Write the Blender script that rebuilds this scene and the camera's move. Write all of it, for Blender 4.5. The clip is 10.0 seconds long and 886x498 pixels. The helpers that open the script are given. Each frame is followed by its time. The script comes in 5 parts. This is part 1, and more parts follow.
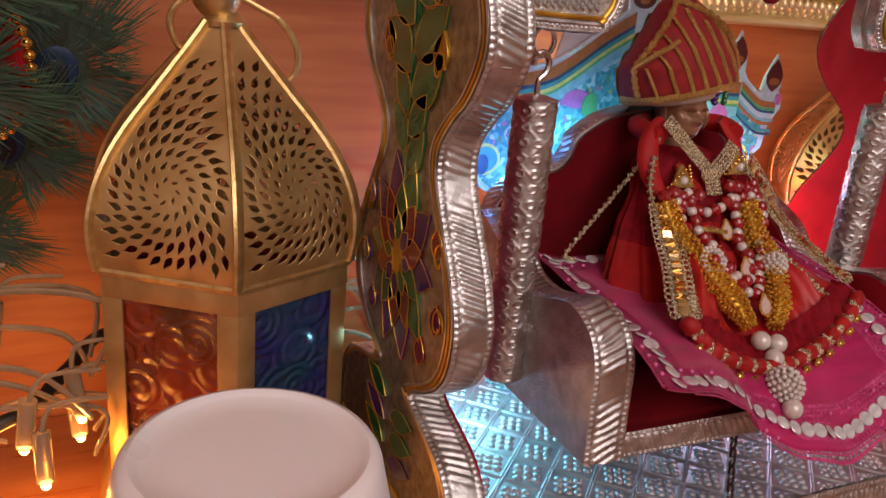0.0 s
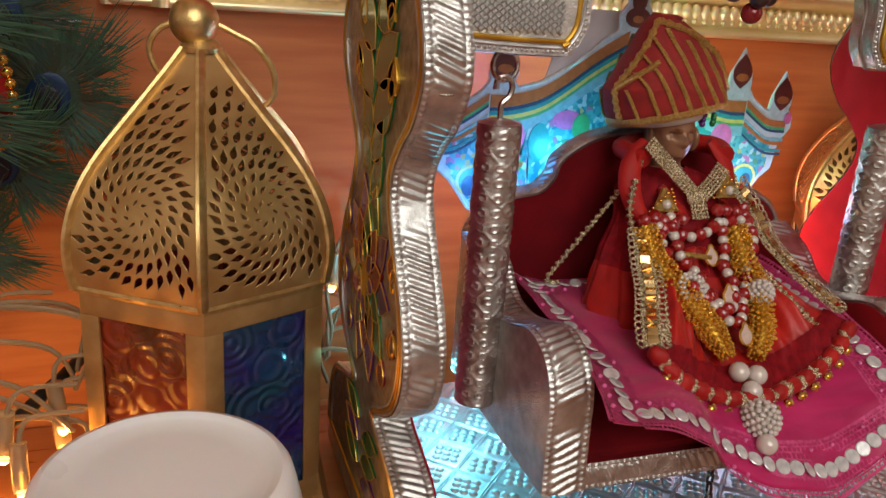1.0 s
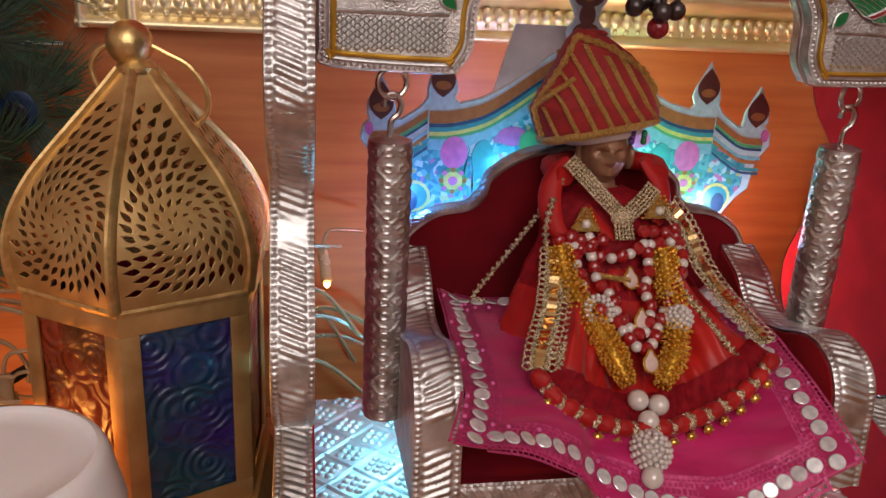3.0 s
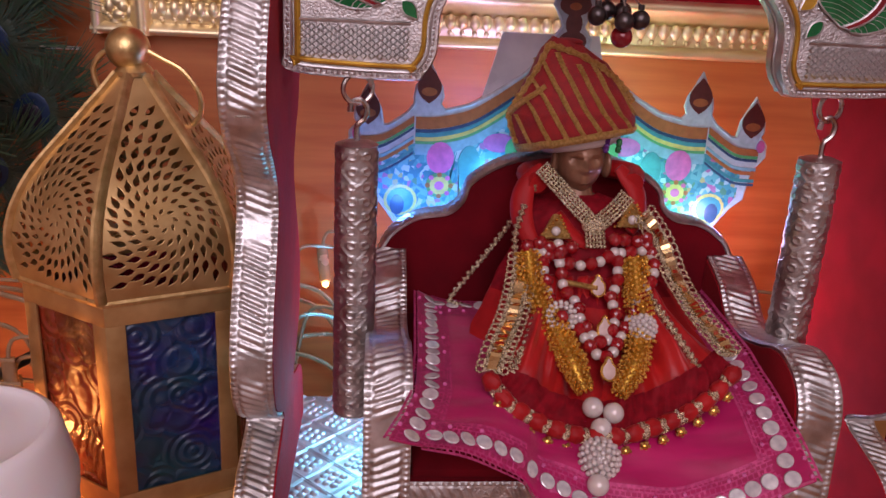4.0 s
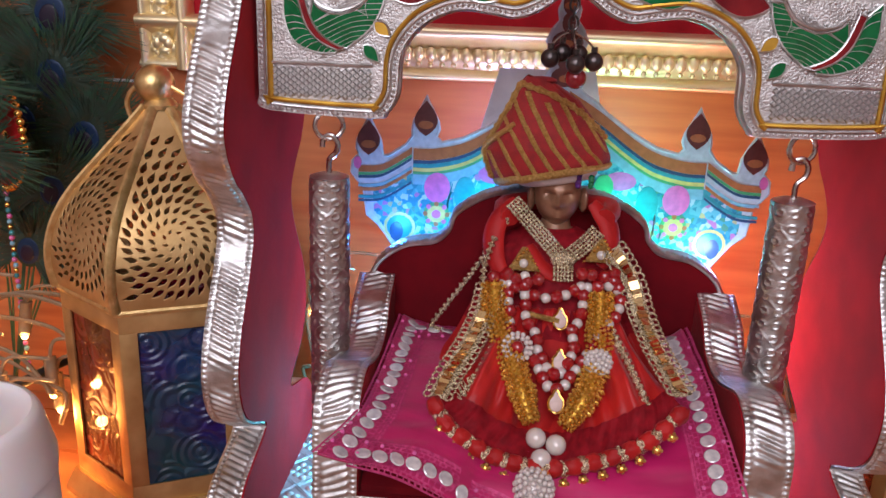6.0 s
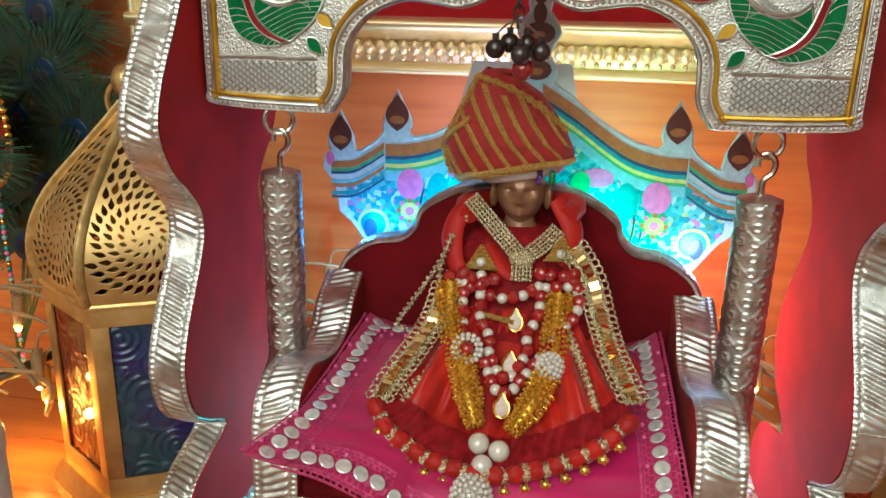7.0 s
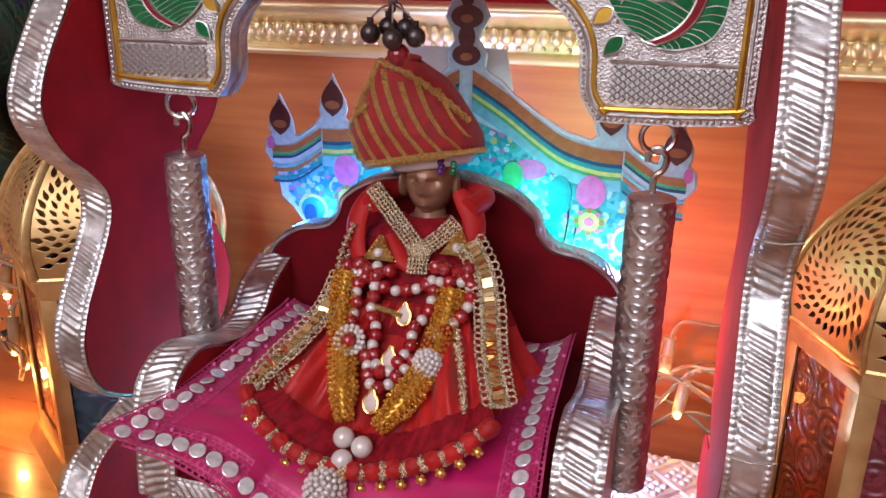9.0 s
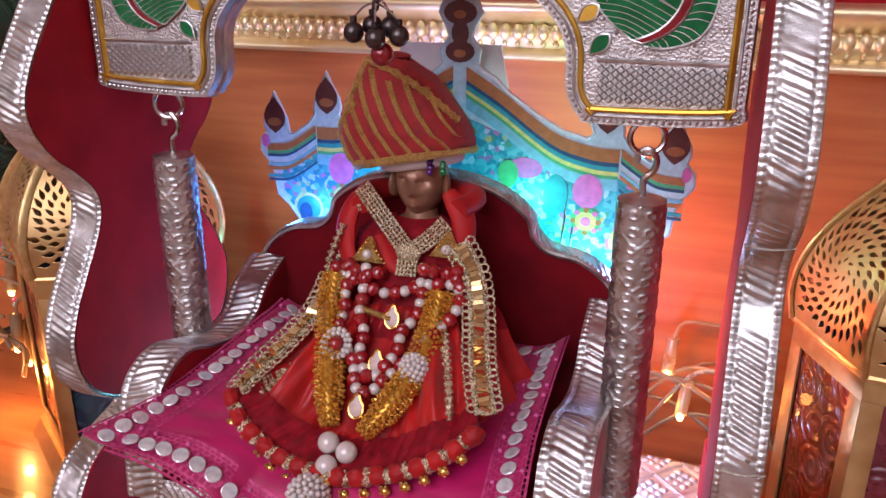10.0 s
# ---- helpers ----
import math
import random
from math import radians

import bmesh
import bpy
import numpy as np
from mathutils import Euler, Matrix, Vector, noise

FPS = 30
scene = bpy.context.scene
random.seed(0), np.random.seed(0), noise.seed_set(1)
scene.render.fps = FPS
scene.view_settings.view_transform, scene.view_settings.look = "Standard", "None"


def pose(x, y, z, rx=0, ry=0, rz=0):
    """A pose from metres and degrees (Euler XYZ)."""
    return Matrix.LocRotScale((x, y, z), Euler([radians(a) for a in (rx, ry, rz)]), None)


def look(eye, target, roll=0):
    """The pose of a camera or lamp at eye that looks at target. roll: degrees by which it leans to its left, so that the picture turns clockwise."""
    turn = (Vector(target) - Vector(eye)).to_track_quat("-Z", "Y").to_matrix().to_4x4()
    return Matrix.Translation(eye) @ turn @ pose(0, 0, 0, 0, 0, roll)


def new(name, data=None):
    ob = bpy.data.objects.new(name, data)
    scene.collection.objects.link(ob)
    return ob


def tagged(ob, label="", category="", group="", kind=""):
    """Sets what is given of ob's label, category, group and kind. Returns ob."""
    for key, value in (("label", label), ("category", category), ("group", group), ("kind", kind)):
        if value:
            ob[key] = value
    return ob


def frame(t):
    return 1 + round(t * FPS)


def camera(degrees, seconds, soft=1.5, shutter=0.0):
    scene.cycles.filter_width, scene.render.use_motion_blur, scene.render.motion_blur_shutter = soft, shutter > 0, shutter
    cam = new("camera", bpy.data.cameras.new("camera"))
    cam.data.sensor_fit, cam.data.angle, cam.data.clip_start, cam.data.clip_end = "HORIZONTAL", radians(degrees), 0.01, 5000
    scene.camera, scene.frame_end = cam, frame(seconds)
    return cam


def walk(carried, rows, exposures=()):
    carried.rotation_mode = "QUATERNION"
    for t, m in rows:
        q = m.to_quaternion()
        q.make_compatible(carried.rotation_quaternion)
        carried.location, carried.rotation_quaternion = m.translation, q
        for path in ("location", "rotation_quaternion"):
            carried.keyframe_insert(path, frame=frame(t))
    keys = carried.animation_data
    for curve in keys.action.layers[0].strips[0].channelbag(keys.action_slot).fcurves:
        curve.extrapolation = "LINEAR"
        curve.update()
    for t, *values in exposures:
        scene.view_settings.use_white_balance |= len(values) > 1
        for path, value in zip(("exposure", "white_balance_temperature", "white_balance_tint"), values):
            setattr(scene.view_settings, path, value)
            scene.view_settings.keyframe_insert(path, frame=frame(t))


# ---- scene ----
cam = camera(58.2, 10.0)
METRES, EYE, TILT, LEAN, TURN = 0.5, 0.30, -19.0, -5.0, -23.5
ROWS = [
    (0.0, 0.0, 0.0, 0.0, -0.0, 0.0, 0.0),
    (0.5, 0.0413, -0.001, 0.014, 2.37, 0.45, -0.22),
    (1.0, 0.102, 0.0058, 0.0133, 4.98, 0.75, -0.73),
    (1.5, 0.1564, 0.0055, 0.0175, 7.42, 0.8, -1.23),
    (2.0, 0.2213, 0.0127, 0.0182, 9.59, 0.91, -1.59),
    (2.5, 0.2722, 0.0233, 0.0194, 11.65, 1.16, -1.95),
    (4.0, 0.4263, 0.0482, 0.0246, 18.6, 1.58, -4.31),
    (4.5, 0.4728, 0.0415, 0.0224, 21.4, 1.53, -5.1),
    (5.0, 0.5145, 0.0383, 0.0336, 23.94, 1.63, -5.57),
    (6.5, 0.6394, 0.1103, 0.0625, 29.69, 1.68, -7.08),
    (7.0, 0.6831, 0.1538, 0.0681, 32.3, 1.13, -7.32),
    (7.5, 0.7181, 0.1771, 0.081, 34.92, 0.6, -8.02),
    (8.0, 0.7666, 0.2047, 0.0832, 36.99, 0.17, -8.51),
    (8.5, 0.8112, 0.2503, 0.09, 38.7, -0.4, -8.81),
    (9.0, 0.8453, 0.2996, 0.1077, 40.31, -1.21, -9.54),
    (9.5, 0.8547, 0.3246, 0.1202, 41.76, -1.97, -9.89),
    (10.0, 0.8601, 0.3314, 0.1256, 42.05, -2.29, -9.5),
]
walk(cam, [(t, pose(0, 0, EYE, TILT, LEAN, TURN) @ pose(METRES * x, METRES * y, METRES * z, 90 + pitch, roll, yaw)) for t, x, y, z, yaw, pitch, roll in ROWS],
     exposures=((0.0, -0.84, 7000, 28), (0.5, -0.86, 6600, 26), (1.0, -0.72, 6600, 6), (1.5, -0.90, 6100, 8), (2.0, -0.80, 6800, -2), (2.5, -0.86, 6900, 4), (4.0, -0.90, 6300, 40), (4.5, -0.70, 6700, 22), (5.0, -0.60, 6200, 20), (6.5, -0.36, 5750, 14),
                (7.0, -0.24, 6050, -14), (7.5, -0.24, 5800, -16), (8.0, -0.26, 6200, 18), (8.5, -0.18, 6000, -10), (9.0, -0.34, 5750, 18), (9.5, -0.36, 6100, -4), (10.0, -0.44, 5750, 26)))

# ---------- world, lights ----------
world = bpy.data.worlds.new("room_world")
scene.world = world
world.use_nodes = True
world.node_tree.nodes["Background"].inputs[0].default_value = (1.0, 0.86, 0.74, 1)
world.node_tree.nodes["Background"].inputs[1].default_value = 0.12


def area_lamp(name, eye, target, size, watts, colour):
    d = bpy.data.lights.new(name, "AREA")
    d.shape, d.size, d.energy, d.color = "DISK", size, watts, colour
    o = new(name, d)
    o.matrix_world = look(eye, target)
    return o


def point_lamp(name, place, watts, colour, radius=0.006):
    d = bpy.data.lights.new(name, "POINT")
    d.energy, d.color, d.shadow_soft_size = watts, colour, radius
    o = new(name, d)
    o.location = place
    return o


# Unseen soft disk added behind the camera to light the shrine's front.
area_lamp("unseen_front_light", (0.10, -1.70, 1.45), (0.3, 0.3, 0.15), 1.8, 56.0, (1.0, 0.97, 0.93))
# Weak warm fill from the left, added with no visible source.
area_lamp("unseen_warm_fill", (-0.9, -1.6, 1.2), (0.2, 0.3, 0.15), 0.5, 3.0, (1.0, 0.60, 0.42))
# flashing light string behind the seat, as it stands at most times
for lx, ly, lz, w, c in ((0.208, 0.398, 0.085, 0.50, (0.14, 0.76, 1.0)), (0.425, 0.408, 0.075, 0.32, (0.55, 0.68, 1.0)),
                         (0.222, 0.404, 0.195, 0.09, (0.06, 0.34, 1.0)), (0.252, 0.404, 0.180, 0.13, (0.05, 0.40, 1.0)), (0.278, 0.404, 0.212, 0.11, (0.05, 0.62, 1.0)),
                         (0.366, 0.404, 0.212, 0.11, (0.06, 1.0, 0.80)), (0.394, 0.404, 0.180, 0.13, (0.08, 1.0, 0.62)), (0.424, 0.404, 0.190, 0.09, (0.45, 0.55, 1.0)),
                         (0.282, 0.450, 0.240, 0.26, (0.52, 0.48, 1.0)), (0.378, 0.450, 0.240, 0.24, (0.45, 1.0, 0.62)),
                         (0.430, 0.448, 0.150, 0.60, (1.0, 0.20, 0.08)), (0.230, 0.448, 0.150, 0.20, (0.95, 0.35, 0.45))):
    point_lamp("string_light", (lx, ly, lz), w, c)
for lx, ly, lz, w in ((-0.035, 0.405, 0.035, 0.23), (-0.075, 0.39, 0.04, 0.20), (-0.012, 0.380, 0.040, 0.09), (0.478, 0.480, 0.085, 0.018), (0.456, 0.485, 0.065, 0.018)):
    point_lamp("fairy_light", (lx, ly, lz), w, (1.0, 0.42, 0.08), 0.004)


# ---------- materials ----------
def mat(name, base, rough=0.5, metal=0.0, **k):
    """A procedural material: base colour varied at two scales, with bump."""
    m = bpy.data.materials.new(name)
    m.use_nodes = True
    nt = m.node_tree
    b = nt.nodes["Principled BSDF"]
    co = nt.nodes.new("ShaderNodeTexCoord").outputs["Object"]
    if k.get("stretch"):
        mp = nt.nodes.new("ShaderNodeMapping")
        mp.inputs["Scale"].default_value = k["stretch"]
        nt.links.new(co, mp.inputs["Vector"])
        co = mp.outputs["Vector"]
    n1 = nt.nodes.new("ShaderNodeTexNoise")
    n1.inputs["Scale"].default_value, n1.inputs["Detail"].default_value = k.get("scale", 60), 6
    n2 = nt.nodes.new("ShaderNodeTexNoise")
    n2.inputs["Scale"].default_value, n2.inputs["Detail"].default_value = k.get("fine", 700), 3
    for n in (n1, n2):
        nt.links.new(co, n.inputs["Vector"])
    ramp = nt.nodes.new("ShaderNodeValToRGB")
    dark = k.get("dark", tuple(c * 0.72 for c in base))
    ramp.color_ramp.elements[0].position, ramp.color_ramp.elements[1].position = 0.32, 0.66
    ramp.color_ramp.elements[0].color, ramp.color_ramp.elements[1].color = (*dark, 1), (*base, 1)
    nt.links.new(n1.outputs["Fac"], ramp.inputs["Fac"])
    nt.links.new(ramp.outputs["Color"], b.inputs["Base Color"])
    rr = nt.nodes.new("ShaderNodeMapRange")
    rr.inputs["To Min"].default_value, rr.inputs["To Max"].default_value = max(rough - 0.12, 0.02), min(rough + 0.14, 1)
    nt.links.new(n1.outputs["Fac"], rr.inputs["Value"])
    nt.links.new(rr.outputs["Result"], b.inputs["Roughness"])
    b.inputs["Metallic"].default_value = metal
    if k.get("bump", 0.15):
        bp = nt.nodes.new("ShaderNodeBump")
        bp.inputs["Strength"].default_value, bp.inputs["Distance"].default_value = k.get("bump", 0.15), k.get("depth", 0.0006)
        nt.links.new(n2.outputs["Fac"], bp.inputs["Height"])
        nt.links.new(bp.outputs["Normal"], b.inputs["Normal"])
    for key, name_in in (("sheen", "Sheen Weight"), ("coat", "Coat Weight"), ("trans", "Transmission Weight"), ("sss", "Subsurface Weight"), ("spec", "Specular IOR Level")):
        if key in k:
            b.inputs[name_in].default_value = k[key]
    if "emit" in k:
        b.inputs["Emission Color"].default_value = (*k["emit"][:3], 1)
        b.inputs["Emission Strength"].default_value = k["emit"][3]
    return m


SILVER = mat("silver_foil", (0.72, 0.72, 0.71), 0.38, 1.0, dark=(0.42, 0.41, 0.39), scale=90, fine=1500, bump=0.25)
SILVER_SHEET = mat("silver_sheet", (0.62, 0.63, 0.64), 0.52, 0.9, dark=(0.44, 0.44, 0.45), scale=60, fine=1200, bump=0.15)
SILVER_WORN = mat("embossed_silver_foil", (0.68, 0.67, 0.65), 0.42, 1.0, dark=(0.42, 0.40, 0.38), scale=120, fine=900, bump=0.7, depth=0.001)
STEEL = mat("steel_wire", (0.62, 0.60, 0.57), 0.25, 1.0, dark=(0.40, 0.38, 0.35), bump=0.05)
GOLD = mat("gold_paint", (0.72, 0.44, 0.06), 0.34, 0.8, dark=(0.50, 0.27, 0.03))
BRIGHT_GOLD = mat("bright_gold_bead", (0.95, 0.62, 0.16), 0.2, 1.0, dark=(0.75, 0.42, 0.08))
FRAME_GOLD = mat("gilded_moulding", (0.95, 0.82, 0.52), 0.40, 0.8, dark=(0.86, 0.68, 0.36), scale=30, bump=0.05)
LANTERN_GOLD = mat("antique_gold_lacquer", (0.66, 0.44, 0.19), 0.40, 0.75, dark=(0.47, 0.28, 0.10), scale=45, fine=1200, bump=0.12)
LANTERN_EDGE = mat("rubbed_gold_edge", (0.80, 0.58, 0.26), 0.32, 0.85, dark=(0.58, 0.38, 0.14), scale=160, fine=900, bump=0.3)
VELVET = mat("red_velvet", (0.42, 0.012, 0.020), 0.85, 0.0, dark=(0.29, 0.006, 0.012), scale=40, fine=2600, bump=0.4, sheen=0.03, spec=0.15)
VELVET_DARK = mat("maroon_velvet", (0.165, 0.004, 0.008), 0.85, 0.0, dark=(0.10, 0.002, 0.005), scale=40, fine=2600, bump=0.4, sheen=0.02, spec=0.12)
WOOD = mat("polished_orange_wood", (0.50, 0.165, 0.045), 0.5, 0.0, dark=(0.38, 0.105, 0.026), scale=9, fine=120, stretch=(1, 1, 14), bump=0.05)
TABLE = mat("table_veneer", (0.47, 0.17, 0.05), 0.3, 0.0, dark=(0.34, 0.105, 0.028), scale=9, fine=140, stretch=(1, 12, 1), bump=0.04, coat=0.3)
PLASTER = mat("painted_plaster", (0.80, 0.78, 0.75), 0.8, 0.0, scale=6, fine=200)
PLASTIC = mat("white_plastic", (0.88, 0.86, 0.86), 0.30, 0.0, dark=(0.86, 0.84, 0.84), scale=25, sss=0.15, bump=0.0, coat=0.2)
GREEN_ENAMEL = mat("green_enamel", (0.004, 0.19, 0.055), 0.16, 0.15, dark=(0.002, 0.11, 0.03), scale=150, coat=0.7)
RED_ENAMEL = mat("dark_red_enamel", (0.30, 0.014, 0.018), 0.2, 0.15, dark=(0.13, 0.005, 0.01), coat=0.6)
PURPLE_ENAMEL = mat("purple_enamel", (0.10, 0.016, 0.19), 0.18, 0.15, dark=(0.05, 0.008, 0.10), coat=0.6)
DARK_GROUND = mat("mottled_silver_ground", (0.50, 0.46, 0.38), 0.34, 0.92, dark=(0.22, 0.18, 0.14), scale=200, fine=1300, bump=0.8, depth=0.001)
MAGENTA = mat("magenta_satin", (0.52, 0.004, 0.115), 0.34, 0.0, dark=(0.36, 0.002, 0.075), scale=25, fine=1700, stretch=(1, 6, 1), bump=0.2, sheen=0.20, spec=0.5)


# ---------- building helpers ----------
def put(name, bm, material, parent=None, label="", smooth=True):
    me = bpy.data.meshes.new(name)
    bmesh.ops.recalc_face_normals(bm, faces=bm.faces)
    bm.to_mesh(me)
    bm.free()
    me.materials.append(material)
    if smooth:
        me.polygons.foreach_set("use_smooth", [True] * len(me.polygons))
        me.set_sharp_from_angle(angle=radians(38))
    ob = new(name, me)
    if parent:
        ob.parent = parent
    if label:
        ob["label"] = label
    return ob


part = put


def share(name, ob, m, parent=None):
    o = new(name, ob.data)
    o.matrix_world = m
    if parent:
        o.parent = parent
    return o


def thing(name, label, category, group="", kind="", place=(0, 0, 0)):
    o = new(name)
    o.location = place
    return tagged(o, label, category, group, kind)


def mesh_from(verts, faces):
    me = bpy.data.meshes.new("tmp")
    me.from_pydata([tuple(v) for v in verts], [], faces)
    bm = bmesh.new()
    bm.from_mesh(me)
    bpy.data.meshes.remove(me)
    return bm


def box(x0, x1, y0, y1, z0, z1, bevel=0.0):
    bm = bmesh.new()
    bmesh.ops.create_cube(bm, size=1, matrix=Matrix.Translation(((x0 + x1) / 2, (y0 + y1) / 2, (z0 + z1) / 2)) @ Matrix.Diagonal((x1 - x0, y1 - y0, z1 - z0, 1)))
    if bevel:
        bmesh.ops.bevel(bm, geom=bm.edges[:], offset=bevel, segments=2, affect="EDGES", profile=0.6)
    return bm


def smooth_line(pts, n=8, closed=False):
    """Points on a Catmull-Rom curve through pts."""
    p = [Vector(q) for q in pts]
    out, m = [], len(p)
    for i in range(m if closed else m - 1):
        a, b, c, d = (p[(i + j) % m] if closed else p[min(max(i + j, 0), m - 1)] for j in (-1, 0, 1, 2))
        for k in range(n):
            t = k / n
            out.append(0.5 * ((2 * b) + (c - a) * t + (2 * a - 5 * b + 4 * c - d) * t * t + (3 * b - a - 3 * c + d) * t ** 3))
    if not closed:
        out.append(p[-1].copy())
    return out


def resample(pts, step):
    p = np.array([tuple(q) for q in pts])
    s = np.concatenate([[0], np.cumsum(np.linalg.norm(np.diff(p, axis=0), axis=1))])
    n = max(int(round(s[-1] / step)), 2)
    q = np.linspace(0, s[-1], n + 1)
    return [Vector([float(np.interp(v, s, p[:, i])) for i in range(p.shape[1])]) for v in q], s[-1]


def tube(pts, r, sides=8, closed=False, bm=None, flat=1.0):
    """A round wire along pts; r: radius or a function of 0..1."""
    bm = bm or bmesh.new()
    p = [Vector(q) for q in pts]
    n = len(p)
    rings, up = [], None
    for i in range(n):
        a, b = (p[i - 1], p[(i + 1) % n]) if closed else (p[max(i - 1, 0)], p[min(i + 1, n - 1)])
        t = (b - a).normalized()
        if up is None:
            up = t.orthogonal().normalized()
        up = (up - t * up.dot(t)).normalized()
        side = t.cross(up)
        rad = r(i / max(n - 1, 1)) if callable(r) else r
        rings.append([bm.verts.new(p[i] + rad * (math.cos(2 * math.pi * k / sides) * up + flat * math.sin(2 * math.pi * k / sides) * side)) for k in range(sides)])
    for i in range(n if closed else n - 1):
        A, B = rings[i], rings[(i + 1) % n]
        for k in range(sides):
            bm.faces.new((A[k], A[(k + 1) % sides], B[(k + 1) % sides], B[k]))
    if not closed:
        bm.faces.new(rings[0])
        bm.faces.new(rings[-1])
    return bm


def prism(outline, lo, hi, axis, bevel=0.0, segments=2):
    """A plate with that outline (two coordinates), from lo to hi along axis 'x', 'y' or 'z'."""
    bm = bmesh.new()

    def at(p, v):
        return {"x": (v, p[0], p[1]), "y": (p[0], v, p[1]), "z": (p[0], p[1], v)}[axis]

    A = [bm.verts.new(at(p, lo)) for p in outline]
    B = [bm.verts.new(at(p, hi)) for p in outline]
    fa, fb = bm.faces.new(A), bm.faces.new(list(reversed(B)))
    n = len(A)
    for i in range(n):
        bm.faces.new((A[i], B[i], B[(i + 1) % n], A[(i + 1) % n]))
    bmesh.ops.recalc_face_normals(bm, faces=bm.faces)
    if bevel:
        rim = list({e for f in (fa, fb) for e in f.edges})
        bmesh.ops.bevel(bm, geom=rim, offset=bevel, segments=segments, affect="EDGES", profile=0.6)
    bmesh.ops.triangulate(bm, faces=[f for f in bm.faces if len(f.verts) > 4], ngon_method="EAR_CLIP")
    return bm


def grid_mesh(n, m, fn, closed_u=False):
    """A surface of n x m points, fn(i, j) giving each place."""
    verts = [fn(i, j) for i in range(n) for j in range(m)]
    faces = [(i * m + j, i * m + j + 1, ((i + 1) % n) * m + j + 1, ((i + 1) % n) * m + j) for i in range(n if closed_u else n - 1) for j in range(m - 1)]
    return mesh_from(verts, faces)


def ball(r, seg=12, rings=8, centre=(0, 0, 0), squash=(1, 1, 1), bm=None):
    bm = bm or bmesh.new()
    bmesh.ops.create_uvsphere(bm, u_segments=seg, v_segments=rings, radius=r, matrix=Matrix.Translation(centre) @ Matrix.Diagonal((*squash, 1)))
    return bm


def lathe(profile, seg=32, centre=(0, 0)):
    return grid_mesh(seg, len(profile), lambda i, j: (centre[0] + profile[j][0] * math.cos(2 * math.pi * i / seg), centre[1] + profile[j][0] * math.sin(2 * math.pi * i / seg), profile[j][1]), True)


def ribbed_strip(path, a0, a1, to_world, flip=1.0, pitch=0.0044, height=0.0011):
    """A foil strip along a path in a plane, a0 to a1 across, embossed with slanted ribs between two rows of beads."""
    pts, length = resample(path, 0.00055)
    n, m = len(pts), 25
    nor = []
    for i in range(n):
        t = (pts[min(i + 1, n - 1)] - pts[max(i - 1, 0)]).normalized()
        nor.append(Vector((-t.y, t.x)))

    def fn(i, j):
        v = j / (m - 1)
        s = i / (n - 1) * length
        c = abs(v - 0.5) * 2
        patch = 0.5 + 0.5 * math.tanh(6 * (math.sin(s * 95 + 1.0) + 0.72))
        wob = 0.25 * math.sin(s * 310 + v * 4)
        if c < 0.66:
            w = min(1, (0.66 - c) / 0.12)
            h = w * height * patch * (0.5 + 0.5 * math.cos(2 * math.pi * (s / pitch + flip * v * 1.9 + wob * 0.3))) ** 0.7
        elif 0.72 < c < 0.95:
            w = math.sin((c - 0.72) / 0.23 * math.pi)
            h = w * height * 0.8 * (0.5 + 0.5 * math.cos(2 * math.pi * s / 0.0030)) ** 0.8
        else:
            h = 0
        h += 0.00025 * noise.noise((s * 180, v * 3, a0 * 90))
        q = pts[i] + nor[i] * (h + 0.0004)
        return to_world(q, a0 + (a1 - a0) * v)

    return grid_mesh(n, m, fn)


# ---------- room ----------
def wall(name, label, bm, material):
    return tagged(put(name, bm, material), label, "wall", kind="structure")


wall("wall_north", "orange-brown polished wood wall panel behind the shrine", box(-1.5, 2.0, 0.525, 0.60, -0.75, 2.2), WOOD)
# South, west and east walls and ceiling: unseen, added for metal reflections.
wall("wall_south", "unseen plain painted wall, added for the metals to reflect", box(-1.5, 2.0, -2.6, -2.5, -0.75, 2.2), PLASTER)
wall("wall_west", "unseen plain painted wall, added for the metals to reflect", box(-1.6, -1.5, -2.5, 0.60, -0.75, 2.2), PLASTER)
wall("wall_east", "unseen plain painted wall, added for the metals to reflect", box(2.0, 2.1, -2.5, 0.60, -0.75, 2.2), PLASTER)
tagged(put("ceiling", box(-1.6, 2.1, -2.6, 0.60, 2.2, 2.3), PLASTER), "unseen plain painted ceiling, added for the metals to reflect", "ceiling", kind="structure")
tagged(put("floor", box(-1.6, 2.1, -2.6, 0.60, -0.83, -0.75), TABLE), "brown wooden floor", "floor", kind="structure")
tagged(put("trim", box(-1.5, 0.002, 0.5225, 0.5268, 0.2705, 0.2725), PLASTIC), "thin pale joint line in the wood wall", "trim", kind="structure")
shelf = thing("altar_table", "orange-brown glossy wooden altar table against the wall", "table", place=(0.3, 0.2, -0.75))
shelf_top = put("tabletop", box(-1.2, 1.3, -0.36, 0.322, 0.715, 0.75, 0.003), TABLE, shelf)
for lx in (-1.1, 1.2):
    for ly in (-0.3, 0.28):
        put("leg", box(lx - 0.03, lx + 0.03, ly - 0.03, ly + 0.03, 0.0, 0.714, 0.003), TABLE, shelf)


